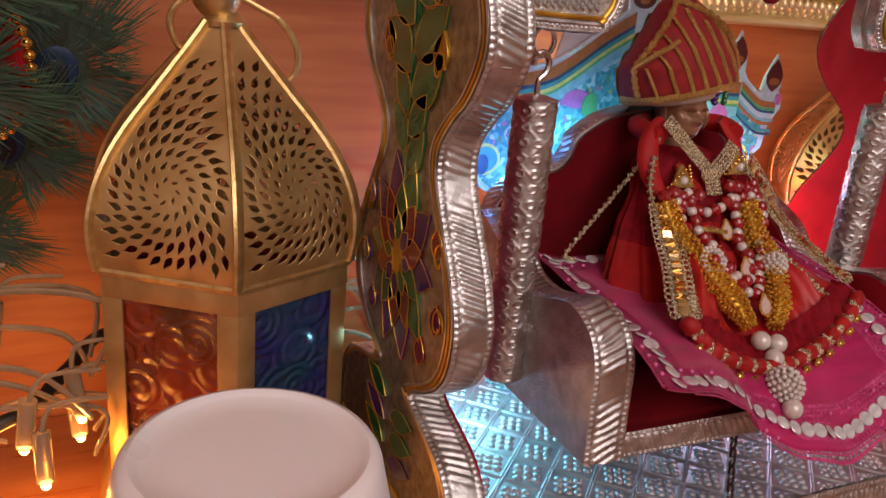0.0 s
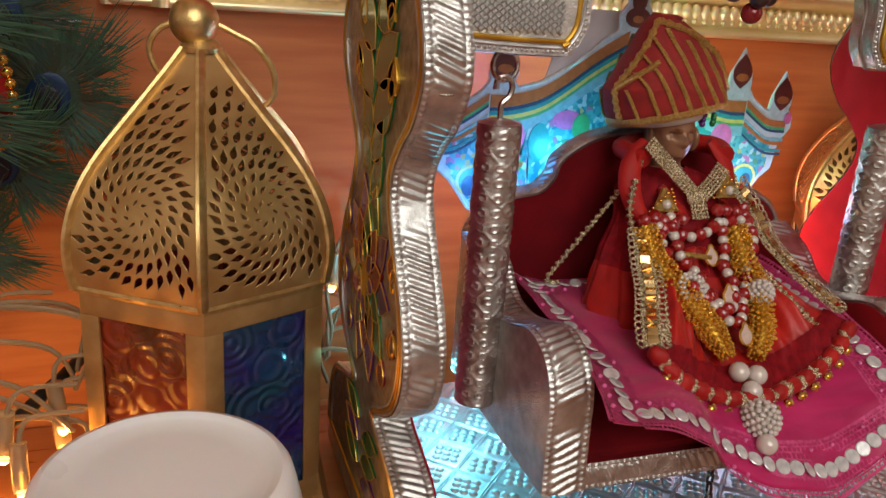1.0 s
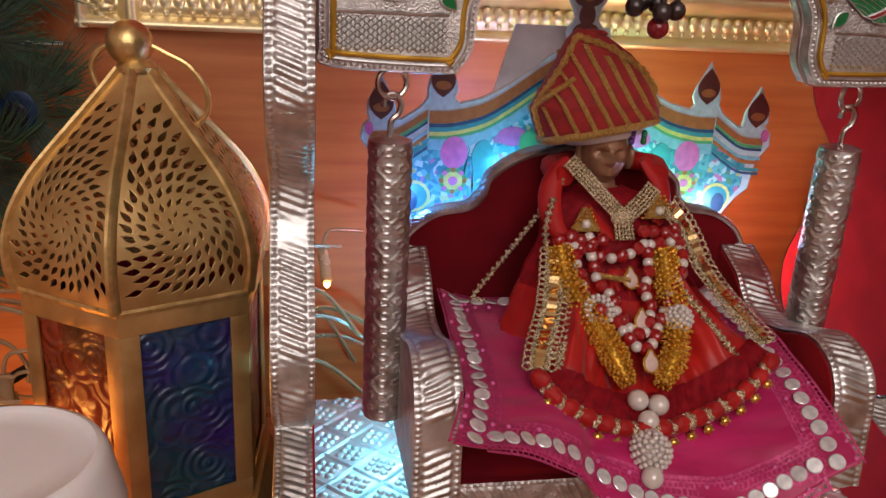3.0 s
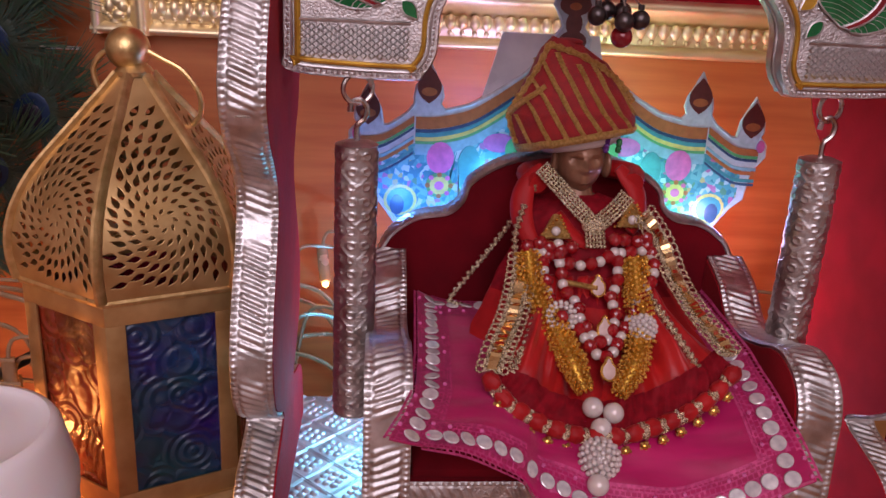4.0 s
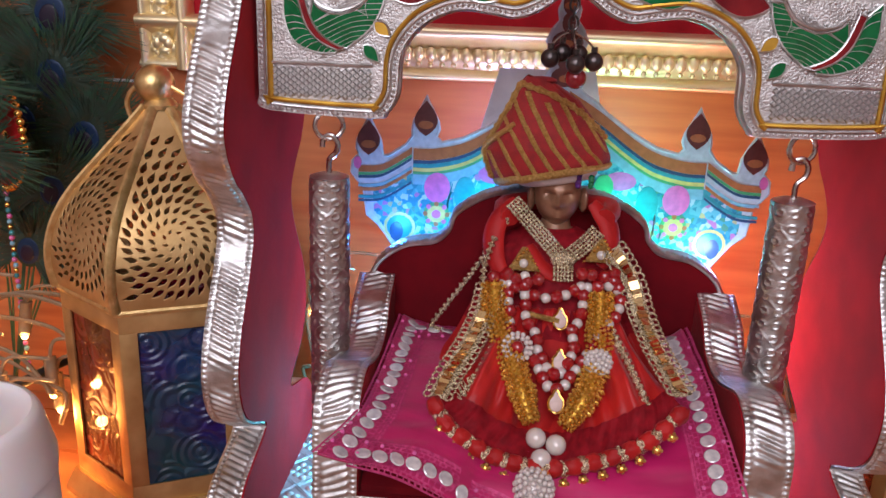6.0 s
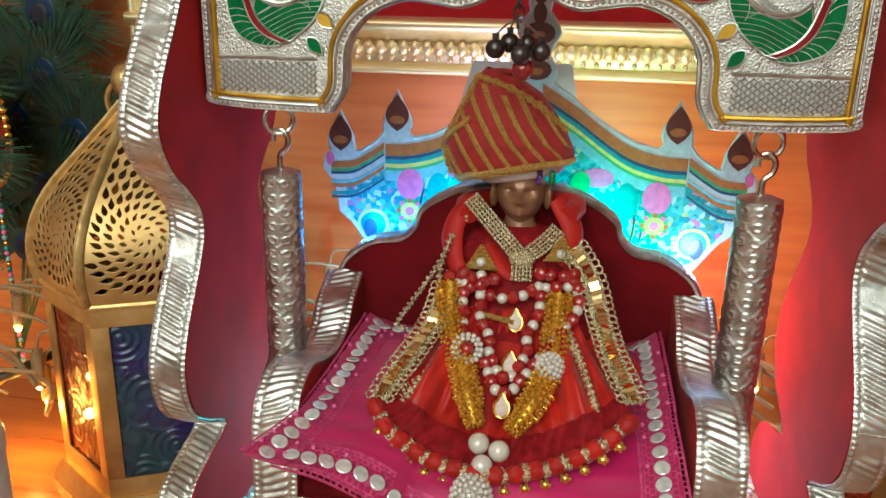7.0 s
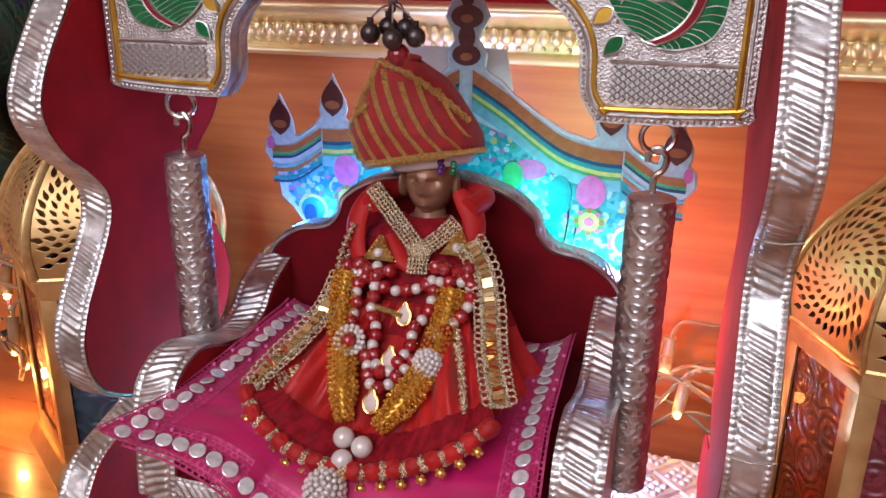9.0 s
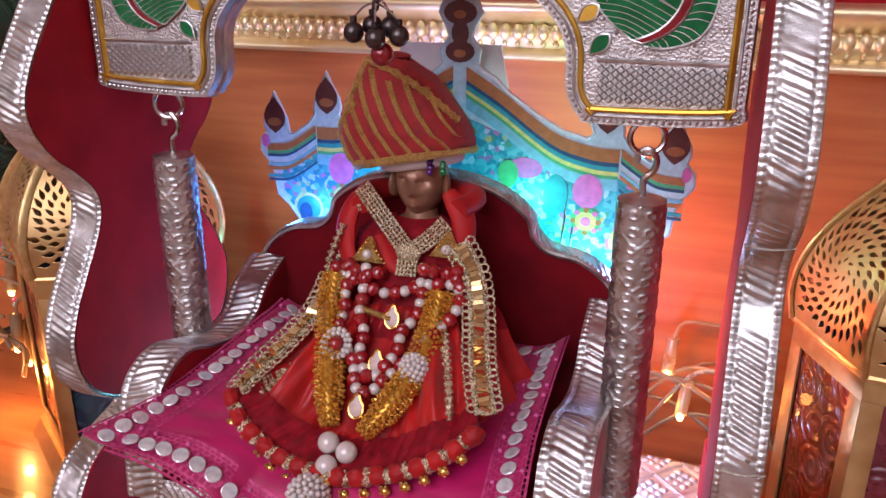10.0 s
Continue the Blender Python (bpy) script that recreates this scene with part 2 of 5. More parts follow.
# ---------- picture frame on the wall ----------
def moulding(length):
    """A gilded moulding along x with rows of raised beads, its face towards -y."""
    prof = [(0.0, 0.0), (-0.012, 0.0005), (-0.0145, 0.0035), (-0.012, 0.0065), (-0.0085, 0.0085), (-0.0095, 0.011), (-0.0105, 0.0155), (-0.0085, 0.020), (-0.006, 0.0225), (-0.010, 0.026), (-0.016, 0.030), (-0.019, 0.034), (-0.017, 0.038), (-0.008, 0.040), (0.0, 0.040)]
    sm = smooth_line([(a, b) for a, b in prof], 3)
    bm = bmesh.new()
    A = [bm.verts.new((0, p.x, p.y)) for p in sm]
    B = [bm.verts.new((length, p.x, p.y)) for p in sm]
    for i in range(len(A) - 1):
        bm.faces.new((A[i], B[i], B[i + 1], A[i + 1]))
    n = int(length / 0.0085)
    for i in range(n):
        x = (i + 0.5) * length / n
        bmesh.ops.create_uvsphere(bm, u_segments=10, v_segments=6, radius=0.0050, matrix=Matrix.Translation((x, -0.0095, 0.0185)) @ Matrix.Diagonal((0.80, 0.7, 1.1, 1)))
        bmesh.ops.create_uvsphere(bm, u_segments=8, v_segments=5, radius=0.0019, matrix=Matrix.Translation((x, -0.0105, 0.0112)))
    return bm


picture = thing("picture_frame", "ornate gilded picture frame with beaded moulding hung on the wall", "picture frame", place=(0.014, 0.5235, 0.283))
put("lower_rail", moulding(0.80), FRAME_GOLD, picture)
rail = put("side_rail", moulding(0.55), FRAME_GOLD, picture)
rail.matrix_basis = pose(0.0, 0, 0, 0, -90, 0) @ Matrix.Diagonal((1, 1, -1, 1))
put("picture_board", box(0.03, 0.80, -0.004, 0.0, 0.036, 0.55), VELVET, picture, "dark red picture ground")

# ---------- swing: boards, base ----------
CX = 0.3175
swing = thing("deity_swing", "silver-foiled wooden shrine swing with red velvet and enamel flowers", "swing", place=(CX, 0.34, 0.0))
BOARD = [(0.036, 0.088), (0.055, 0.086), (0.072, 0.080), (0.084, 0.067), (0.0905, 0.048), (0.0955, 0.031), (0.1005, 0.0265), (0.106, 0.034), (0.113, 0.047), (0.123, 0.060), (0.137, 0.0675), (0.155, 0.0690), (0.173, 0.0625), (0.190, 0.0520), (0.205, 0.0425), (0.218, 0.0372), (0.230, 0.0385), (0.243, 0.050), (0.255, 0.064), (0.275, 0.0745), (0.297, 0.068), (0.333, 0.044), (0.360, 0.034), (0.40, 0.046), (0.43, 0.02)]
MID = 0.010
front_line = [Vector((MID - w, z)) for z, w in BOARD]
front_fine = smooth_line(front_line, 6)
outline = front_fine + [Vector((2 * MID - p.x, p.y)) for p in reversed(front_fine)]
back_fine = [Vector((2 * MID - p.x, p.y)) for p in front_fine]


def leaf_shape(p0, p1, left, right, n=8):
    """A pointed leaf outline from p0 to p1 that bellies left and right of the line."""
    a, b = Vector(p0), Vector(p1)
    d = b - a
    s = Vector((-d.y, d.x))
    one = [a + d * (i / n) + s * left * math.sin(math.pi * (i / n) ** 0.85) for i in range(n + 1)]
    two = [a + d * (i / n) - s * right * math.sin(math.pi * (i / n) ** 0.85) for i in range(n - 1, 0, -1)]
    return one + two


def side_board(sign):
    """One wavy side board; its outer face carries an enamel flower, its inner face velvet."""
    inner, outer = (CX - 0.1575, CX - 0.1758) if sign < 0 else (CX + 0.1605, CX + 0.1775)
    board = put("side_board", prism(outline, min(inner, outer) - CX, max(inner, outer) - CX, "x"), DARK_GROUND, swing, "wavy side board with silver edges")
    put("velvet_panel", prism([Vector((MID + (p.x - MID) * 0.985, p.y * 0.985 + 0.003)) for p in outline], (inner - CX) - sign * 0.0008, (inner - CX) + sign * 0.0002, "x"), VELVET, board, "red velvet lining")
    lo, hi = sorted((inner - CX, outer - CX))
    put("edge_strip", ribbed_strip(front_fine, lo - 0.0006, hi + 0.0006, lambda q, v: (v, q.x, q.y), 1.0), SILVER, board, "ribbed silver foil edge").data.flip_normals()
    put("edge_strip", ribbed_strip(list(reversed(back_fine)), lo - 0.0006, hi + 0.0006, lambda q, v: (v, q.x, q.y), -1.0), SILVER, board, "ribbed silver foil edge")
    face = outer - CX + sign * 0.0003
    for k, (shrink, r, mm) in enumerate(((0.005, 0.0011, GOLD), (0.0085, 0.0008, SILVER), (0.0018, 0.001, SILVER))):
        pts = [Vector((face, p.x - math.copysign(shrink, p.x - MID), p.y)) for p in outline]
        put("border_line", tube(pts, r, 6, True), mm, board, "gold border" if k == 0 else "silver border")

    def piece(name, mm, shape, rise=0.0009):
        lo2, hi2 = sorted((face - sign * 0.0004, face + sign * rise))
        shape = [Vector((p.x + MID, p.y)) for p in shape]
        o = put(name, prism(shape, lo2, hi2, "x"), mm, board)
        rim = [Vector((face + sign * rise, p.x, p.y)) for p in shape]
        put("cloison", tube(rim, 0.00032, 4, True), GOLD, o)

    fz = 0.165
    for ring, rad, n, mm in ((0, 0.054, 10, PURPLE_ENAMEL), (1, 0.039, 10, RED_ENAMEL), (2, 0.023, 8, PURPLE_ENAMEL)):
        for i in range(n):
            a = 2 * math.pi * (i + 0.5 * ring) / n
            d = Vector((math.cos(a) * 0.78, math.sin(a)))
            piece("petal", mm if (i + ring) % 3 else GREEN_ENAMEL, leaf_shape((d.x * 0.008, fz + d.y * 0.008), (d.x * rad, fz + d.y * rad), 0.26 + 0.04 * ring, 0.26 + 0.04 * ring), 0.0008 + ring * 0.0006)
    piece("flower_heart", GOLD, [Vector((0.0055 * math.cos(t / 12 * 2 * math.pi), fz + 0.009 * math.sin(t / 12 * 2 * math.pi))) for t in range(12)], 0.002)
    put("stem", tube([Vector((face, MID + 0.004 * math.sin(z * 60), z)) for z in np.linspace(0.198, 0.36, 24)], 0.0012, 6), GREEN_ENAMEL, board)
    for i, z in enumerate((0.210, 0.218, 0.227, 0.236, 0.246, 0.256, 0.266, 0.278, 0.290, 0.302, 0.314, 0.326)):
        s = 1 if i % 2 else -1
        piece("leaf", GREEN_ENAMEL, leaf_shape((0.001 * s, z), (s * (0.020 + 0.016 * (z > 0.24)), z + 0.022), 0.34, 0.24))
    for i, (py, z) in enumerate(((-0.030, 0.268), (0.030, 0.268), (-0.022, 0.300), (0.022, 0.312))):
        piece("bud", RED_ENAMEL if i % 2 else GOLD, leaf_shape((py, z - 0.008), (py * 1.1, z + 0.010), 0.42, 0.42))
    for i, (py, z) in enumerate(((-0.045, 0.185), (0.045, 0.185), (-0.050, 0.150), (0.050, 0.150), (-0.035, 0.128), (0.035, 0.128))):
        piece("bud", PURPLE_ENAMEL if i % 2 else RED_ENAMEL, leaf_shape((py, z - 0.006), (py, z + 0.009), 0.4, 0.4))
    for sy in (-1, 1):
        for z0, w in ((0.262, 0.030), (0.292, 0.024), (0.150, 0.052), (0.180, 0.048)):
            put("curl", tube(smooth_line([(face + sign * 0.0006, MID + sy * (w + 0.007 * math.cos(t) * (1 - t / 8)), z0 + 0.009 * math.sin(t) * (1 - t / 8)) for t in np.linspace(0, 6, 12)], 3), 0.0007, 5), GOLD, board)
    for i in range(6):
        s = 1 if i % 2 else -1
        piece("leaf", GREEN_ENAMEL if i % 3 else PURPLE_ENAMEL, leaf_shape((s * 0.004, 0.048 + i * 0.007), (s * 0.034, 0.056 + i * 0.007), 0.2, 0.2))
    return board


left_board, right_board = side_board(-1), side_board(1)
# overlaps and nails of the foil
for board, x0, x1, y, z in ((left_board, -0.1765, -0.1570, -0.0622, 0.269), (right_board, 0.1600, 0.1782, -0.0440, 0.2440), (right_board, 0.1600, 0.1782, -0.0665, 0.1600)):
    put("foil_seam", tube(smooth_line([(x0, y, z), ((x0 + x1) / 2, y - 0.0006, z - 0.0008), (x1, y, z + 0.0004)], 5), 0.0006, 5), DARK_GROUND, board, "dark overlap of the foil")
    put("nail", ball(0.0012, 8, 6, ((x0 + x1) / 2 + 0.002, y - 0.0004, z + 0.006), (1, 0.5, 1)), DARK_GROUND, board, "small dark nail head")

# platform between the boards, embossed with diamonds of nine dots
PX0, PX1, PY0, PY1, PZ = -0.172, 0.177, -0.080, 0.118, 0.039
put("platform", box(PX0, PX1, PY0, PY1, 0.006, PZ - 0.0008, 0.001), SILVER_WORN, swing, "silver-foiled base platform")


def emboss(i, j, n=640, m=370):
    x, y = PX0 + (PX1 - PX0) * i / (n - 1), PY0 + (PY1 - PY0) * j / (m - 1)
    cell = 0.0235
    u, v = (x + y) / 1.414 / cell, (x - y) / 1.414 / cell
    fu, fv = u - math.floor(u) - 0.5, v - math.floor(v) - 0.5
    edge = 0.5 - max(abs(fu), abs(fv))
    h = 0.0008 * max(0.0, 1 - abs(edge - 0.03) / 0.028)
    best = 9.0
    for a in (-0.22, 0.0, 0.22):
        for b in (-0.22, 0.0, 0.22):
            best = min(best, math.hypot(fu - a - b * 0.25, fv - b + a * 0.25))
    if best < 0.105:
        h = 0.0015 * math.sqrt(max(0, 1 - (best / 0.105) ** 2))
    return (x, y, PZ + h + 0.0002 * noise.noise((x * 40, y * 40, 0)))


put("embossed_sheet", grid_mesh(640, 370, emboss), SILVER_SHEET, swing, "silver sheet embossed with dotted diamonds")
put("front_rail", ribbed_strip([Vector((PX0, 0.0)), Vector((PX1, 0.0))], 0.008, 0.0385, lambda q, v: (q.x, PY0 - 0.0005 - q.y, v), 1.0), SILVER_WORN, swing)
for sx in (-1, 1):
    for sy in (-1, 1):
        put("foot", lathe([(0.0, 0.0), (0.011, 0.0), (0.012, 0.003), (0.009, 0.006), (0.0, 0.006)], 20, (sx * 0.15, 0.018 + sy * 0.08)), SILVER_WORN, swing)

# arch panel
AZ = [(0.1545, 0.42), (0.1545, 0.290), (0.150, 0.283), (0.098, 0.281), (0.090, 0.284), (0.0845, 0.294), (0.0835, 0.310), (0.0795, 0.320), (0.070, 0.3295), (0.055, 0.3355), (0.040, 0.3345), (0.028, 0.333), (0.018, 0.336), (0.009, 0.342), (0.0, 0.350)]
right_in = smooth_line(AZ[1:], 5)
half = [Vector(AZ[0])] + right_in
arch_out = half + [Vector((-p.x, p.y)) for p in reversed(half[:-1])]
arch = put("arch_panel", prism(arch_out, -0.018, -0.002, "y"), SILVER_WORN, swing, "arched silver panel with enamel leaves")
FY = -0.0184


def inset(pts, d):
    n = len(pts)
    out = []
    for i in range(n):
        t = (pts[min(i + 1, n - 1)] - pts[max(i - 1, 0)]).normalized()
        out.append(pts[i] + Vector((t.y, -t.x)) * d)
    return out


half_line = [Vector((0.1545, 0.40))] + right_in
bead_ob, stud_ob = None, None
for sgn in (-1, 1):
    put("gold_border", tube([(sgn * p.x, FY, p.y) for p in inset(half_line, 0.0062)], 0.0016, 8, flat=0.8), GOLD, arch, "gold border line")
    put("rim_line", tube([(sgn * p.x, FY, p.y) for p in inset(half_line, 0.0035)], 0.0007, 6), SILVER, arch)
    pts, ln = resample(inset(half_line, 0.0018), 0.0026)
    for p in pts:
        if bead_ob is None:
            bead_ob = put("rim_bead", ball(0.00085, 6, 4), SILVER, arch)
            q = bead_ob
        else:
            q = share("rim_bead", bead_ob, Matrix.Identity(4), arch)
        q.matrix_basis = pose(sgn * p.x, FY + 0.0002, p.y)
    pts, ln = resample(half_line, 0.003)
    bm = tube([(sgn * p.x, -0.010, p.y) for p in inset(half_line, -0.0002)], 0.0011, 6)
    put("edge_line", bm, SILVER, arch)
    # hatched block
    x0, x1 = sgn * 0.0965, sgn * 0.1475
    nx, nz = 13, 5
    for a in range(nx):
        for b in range(nz):
            for off in (0, 0.5):
                ux, uz = (a + 0.5 + off) / nx, (b + 0.5 + off) / nz
                if ux < 0.97 and uz < 0.95:
                    if stud_ob is None:
                        bm = bmesh.new()
                        bmesh.ops.create_cone(bm, cap_ends=True, segments=4, radius1=0.0018, radius2=0.0010, depth=0.0009, matrix=Matrix.Rotation(radians(90), 4, "X"))
                        stud_ob = put("stud", bm, SILVER, arch, smooth=False)
                        q = stud_ob
                    else:
                        q = share("stud", stud_ob, Matrix.Identity(4), arch)
                    q.matrix_basis = pose(x0 + (x1 - x0) * ux, FY - 0.0004, 0.2900 + 0.0150 * uz)
    put("rule", tube([(x0, FY, 0.3068), (x1, FY, 0.3068)], 0.0008, 6), SILVER, arch)

    def apiece(name, mm, shape, rise=0.0010, veins=None):
        shp = [Vector((sgn * p.x, p.y)) for p in shape]
        o = put(name, prism(shp, FY - rise, FY + 0.0003, "y"), mm, arch)
        put("cloison", tube([Vector((p.x, FY - rise, p.y)) for p in shp], 0.0005, 4, True), SILVER, o)
        for (ax, az), (bx, bz) in veins or ():
            mx, mz = (ax + bx) / 2 - (bz - az) * 0.12, (az + bz) / 2 + abs(bx - ax) * 0.10
            put("vein", tube(smooth_line([(sgn * ax, FY - rise - 0.0001, az), (sgn * mx, FY - rise - 0.0001, mz), (sgn * bx, FY - rise - 0.0001, bz)], 3), 0.00018, 4), SILVER, o)

    rib = smooth_line([Vector(p) for p in ((0.1105, 0.3150), (0.1195, 0.3190), (0.1262, 0.3265), (0.1305, 0.3400))], 4)
    rib_r = [p + Vector((0.0034, -0.0012)) for p in rib]
    edge_a = smooth_line([Vector(p) for p in ((0.1095, 0.3152), (0.0985, 0.3240), (0.0925, 0.3340), (0.0902, 0.3440))], 4)
    edge_b = smooth_line([Vector(p) for p in ((0.1150, 0.3128), (0.1240, 0.3125), (0.1355, 0.3172), (0.1405, 0.3290), (0.1400, 0.3450))], 4)
    arc = smooth_line([Vector(p) for p in ((0.0955, 0.3440), (0.1025, 0.3350), (0.1125, 0.3310), (0.1215, 0.3325), (0.1262, 0.3365))], 3)
    apiece("leaf", GREEN_ENAMEL, edge_a + arc + [rib[9]] + list(reversed(rib[:9])), 0.0009, [(rib[min(i, 8)], edge_a[min(i + 1, 12)]) for i in range(1, 13)] + [(arc[i], arc[i] * 0.4 + edge_a[min(i + 2, 12)] * 0.6) for i in range(2, 10, 2)])
    apiece("leaf", GREEN_ENAMEL, edge_b + list(reversed(rib_r)), 0.0009, [(rib_r[i], edge_b[min(int(i * 1.3) + 1, 16)]) for i in range(1, 13)])
    apiece("leaf_rib", RED_ENAMEL, rib + list(reversed(rib_r)), 0.0014)
    put("silver_arc", tube([(sgn * p.x, FY - 0.0004, p.y + 0.0016) for p in arc], 0.0009, 6), SILVER, arch)
    for i in range(26):
        gx, gz = 0.094 + 0.050 * random.random(), 0.311 + 0.036 * random.random()
        q = share("rim_bead", bead_ob, Matrix.Identity(4), arch)
        q.matrix_basis = pose(sgn * gx, FY + 0.0004, gz)
    apiece("small_leaf", GREEN_ENAMEL, leaf_shape((0.101, 0.317), (0.0935, 0.309), 0.28, 0.28))
    apiece("small_leaf", GOLD, leaf_shape((0.096, 0.328), (0.088, 0.3215), 0.3, 0.3))
    apiece("leaf", RED_ENAMEL, leaf_shape((0.090, 0.3415), (0.062, 0.345), 0.22, 0.22))
    apiece("leaf", GREEN_ENAMEL, leaf_shape((0.055, 0.3445), (0.030, 0.343), 0.2, 0.2))
    apiece("petal", GOLD, leaf_shape((0.128, 0.352), (0.098, 0.350), 0.05, 0.5))
# bells on a short chain at the middle of the arch
bells = thing("bell_cluster", "cluster of dark metal bells on a short chain under the arch", "bells", place=(CX, 0.3215, 0.0))
BELL = mat("dark_bell_metal", (0.12, 0.10, 0.095), 0.3, 0.9, dark=(0.05, 0.04, 0.04))
bell_obs = None
for i, (bx, by, bz) in enumerate(((-0.010, -0.002, 0.3145), (0.002, -0.006, 0.3125), (0.011, -0.001, 0.3135), (0.004, 0.006, 0.3165), (-0.004, 0.005, 0.317))):
    b = put("bell", ball(0.0046, 14, 10, (bx, by, bz)), BELL, bells)
    put("cap", tube([(bx, by, bz + 0.0045), (bx, by, bz + 0.007)], 0.0016, 8), BELL, b)
    put("wire", tube(smooth_line([(bx, by, bz + 0.006), (bx * 0.5, by * 0.5, bz + 0.011), (0, 0, 0.327)], 5), 0.0005, 5), STEEL, b)
for i in range(7):
    bm = tube([(0.0023 * math.cos(a) * (1 if i % 2 else 0.1), 0.0023 * math.cos(a) * (0.1 if i % 2 else 1), 0.327 + i * 0.0042 + 0.0033 * math.sin(a)) for a in np.linspace(0, 2 * math.pi, 13)[:-1]], 0.0006, 5, True)
    put("chain_link", bm, BELL, bells)
put("red_bead", ball(0.0052, 14, 10, (0.003, -0.001, 0.3055)), RED_ENAMEL, bells, "dark red glass bead")

# ---------- swing seat ----------
seat = thing("hanging_bench", "silver-foiled bench with maroon velvet back hanging from two rods", "bench", place=(CX, 0.34, 0.0))
ARM = [(-0.082, 0.090), (-0.080, 0.118), (-0.0785, 0.140), (-0.070, 0.1535), (-0.052, 0.1595), (-0.030, 0.1530), (-0.010, 0.1490), (0.009, 0.1525), (0.024, 0.166), (0.046, 0.176)]
arm_fine = smooth_line([Vector(p) for p in ARM], 6)
for sgn in (-1, 1):
    lo, hi = sorted((sgn * 0.0925, sgn * 0.1135))
    a = put("armrest", prism(arm_fine + [Vector((0.046, 0.090))], lo, hi, "x"), SILVER_WORN, seat, "armrest of embossed silver foil")
    put("arm_strip", ribbed_strip(arm_fine, lo - 0.0006, hi + 0.0006, lambda q, v: (v, q.x, q.y), 1.0 * sgn), SILVER, a, "ribbed silver foil strip").data.flip_normals()
    lin = sgn * 0.0925
    put("arm_lining", prism([p * 0.985 + Vector((0.001, 0.0005)) for p in arm_fine] + [Vector((0.045, 0.092))], lin - sgn * 0.0007, lin + sgn * 0.0002, "x"), VELVET, a, "red velvet lining")
BACK = [(0.1085, 0.172), (0.101, 0.186), (0.086, 0.1965), (0.0685, 0.2000), (0.0600, 0.2075), (0.0555, 0.2185), (0.039, 0.2295), (0.019, 0.2350), (0.0, 0.2365)]
bh = smooth_line([Vector(p) for p in BACK], 6)
top_line = bh + [Vector((-p.x, p.y)) for p in reversed(bh[:-1])]
b = put("backrest", prism(top_line + [Vector((-0.1085, 0.091)), Vector((0.1085, 0.091))], 0.0465, 0.0585, "y"), VELVET_DARK, seat, "maroon velvet scalloped backrest")
put("back_edge", ribbed_strip(list(reversed(top_line)), 0.0455, 0.0595, lambda q, v: (q.x, v, q.y), 1.0), SILVER, b, "silver foil edging")
put("back_outline", tube([(p.x, 0.0462, p.y - 0.0012) for p in top_line], 0.0016, 6), SILVER, b)
put("seat_board", box(-0.0925, 0.0925, -0.080, 0.0465, 0.090, 0.103, 0.001), VELVET_DARK, seat)
put("seat_rail", ribbed_strip([Vector((-0.0925, 0.0)), Vector((0.0925, 0.0))], 0.0895, 0.1035, lambda q, v: (q.x, -0.0806 - q.y, v), 1.0), SILVER_WORN, seat, "embossed front rail")


def rod(i, j, n=72, m=330):
    a, z = 2 * math.pi * i / n, 0.102 + (0.248 - 0.102) * j / (m - 1)
    u, s = a / (2 * math.pi) * 0.063, z
    g = 0.019
    d1, d2 = abs(((u + s) / g) % 1 - 0.5), abs(((u * 1.0 - s) / g) % 1 - 0.5)
    h = 0.0006 * max(0, 1 - min(d1, d2) / 0.05)
    cu, cs = (u % 0.007) - 0.0035, (s % 0.0075) - 0.00375
    rr = math.hypot(cu, cs)
    h = max(h, 0.0006 * max(0, 1 - abs(rr - 0.0018) / 0.0008))
    r = 0.0104 + h + 0.0002 * noise.noise((math.cos(a) * 3, math.sin(a) * 3, s * 90))
    return (r * math.cos(a), r * math.sin(a), z)


for sgn in (-1, 1):
    hang = thing("hanging_rod", "embossed silver-foiled rod hanging by a steel hook from the arch", "rod", "rods of the swing seat", place=(CX + sgn * 0.1195 - 0.001, 0.330, 0.0))
    r = put("rod", grid_mesh(72, 330, rod, True), SILVER, hang)
    put("end_cap", lathe([(0.0, 0.2476), (0.0102, 0.2476), (0.0106, 0.2484), (0.006, 0.2500), (0.0, 0.2502)], 32), SILVER_WORN, r)
    put("end_cap", lathe([(0.0, 0.1014), (0.0102, 0.1014), (0.0106, 0.1024)], 32), SILVER_WORN, r)
    put("hook", tube(smooth_line([(0, 0, 0.249), (0, 0, 0.257), (0.0035, 0, 0.261), (0.0045, 0, 0.266), (0.0015, 0, 0.270), (-0.0028, 0, 0.2685), (-0.0035, 0, 0.264)], 6), 0.0015, 8), STEEL, hang, "bent steel hook")
    put("ring", tube([(0.0070 * math.cos(a), 0.0020 * math.cos(a), 0.2752 + 0.0070 * math.sin(a)) for a in np.linspace(0, 2 * math.pi, 29)[:-1]], 0.0013, 8, True), STEEL, hang, "steel ring")


# ---------- lanterns ----------
DOME = smooth_line([Vector(p) for p in ((0.0715, 0.0), (0.0738, 0.013), (0.0736, 0.025), (0.0712, 0.036), (0.0668, 0.047), (0.0596, 0.059), (0.0512, 0.0695), (0.0415, 0.080), (0.0290, 0.0935), (0.0172, 0.1065), (0.0095, 0.1155))], 5)


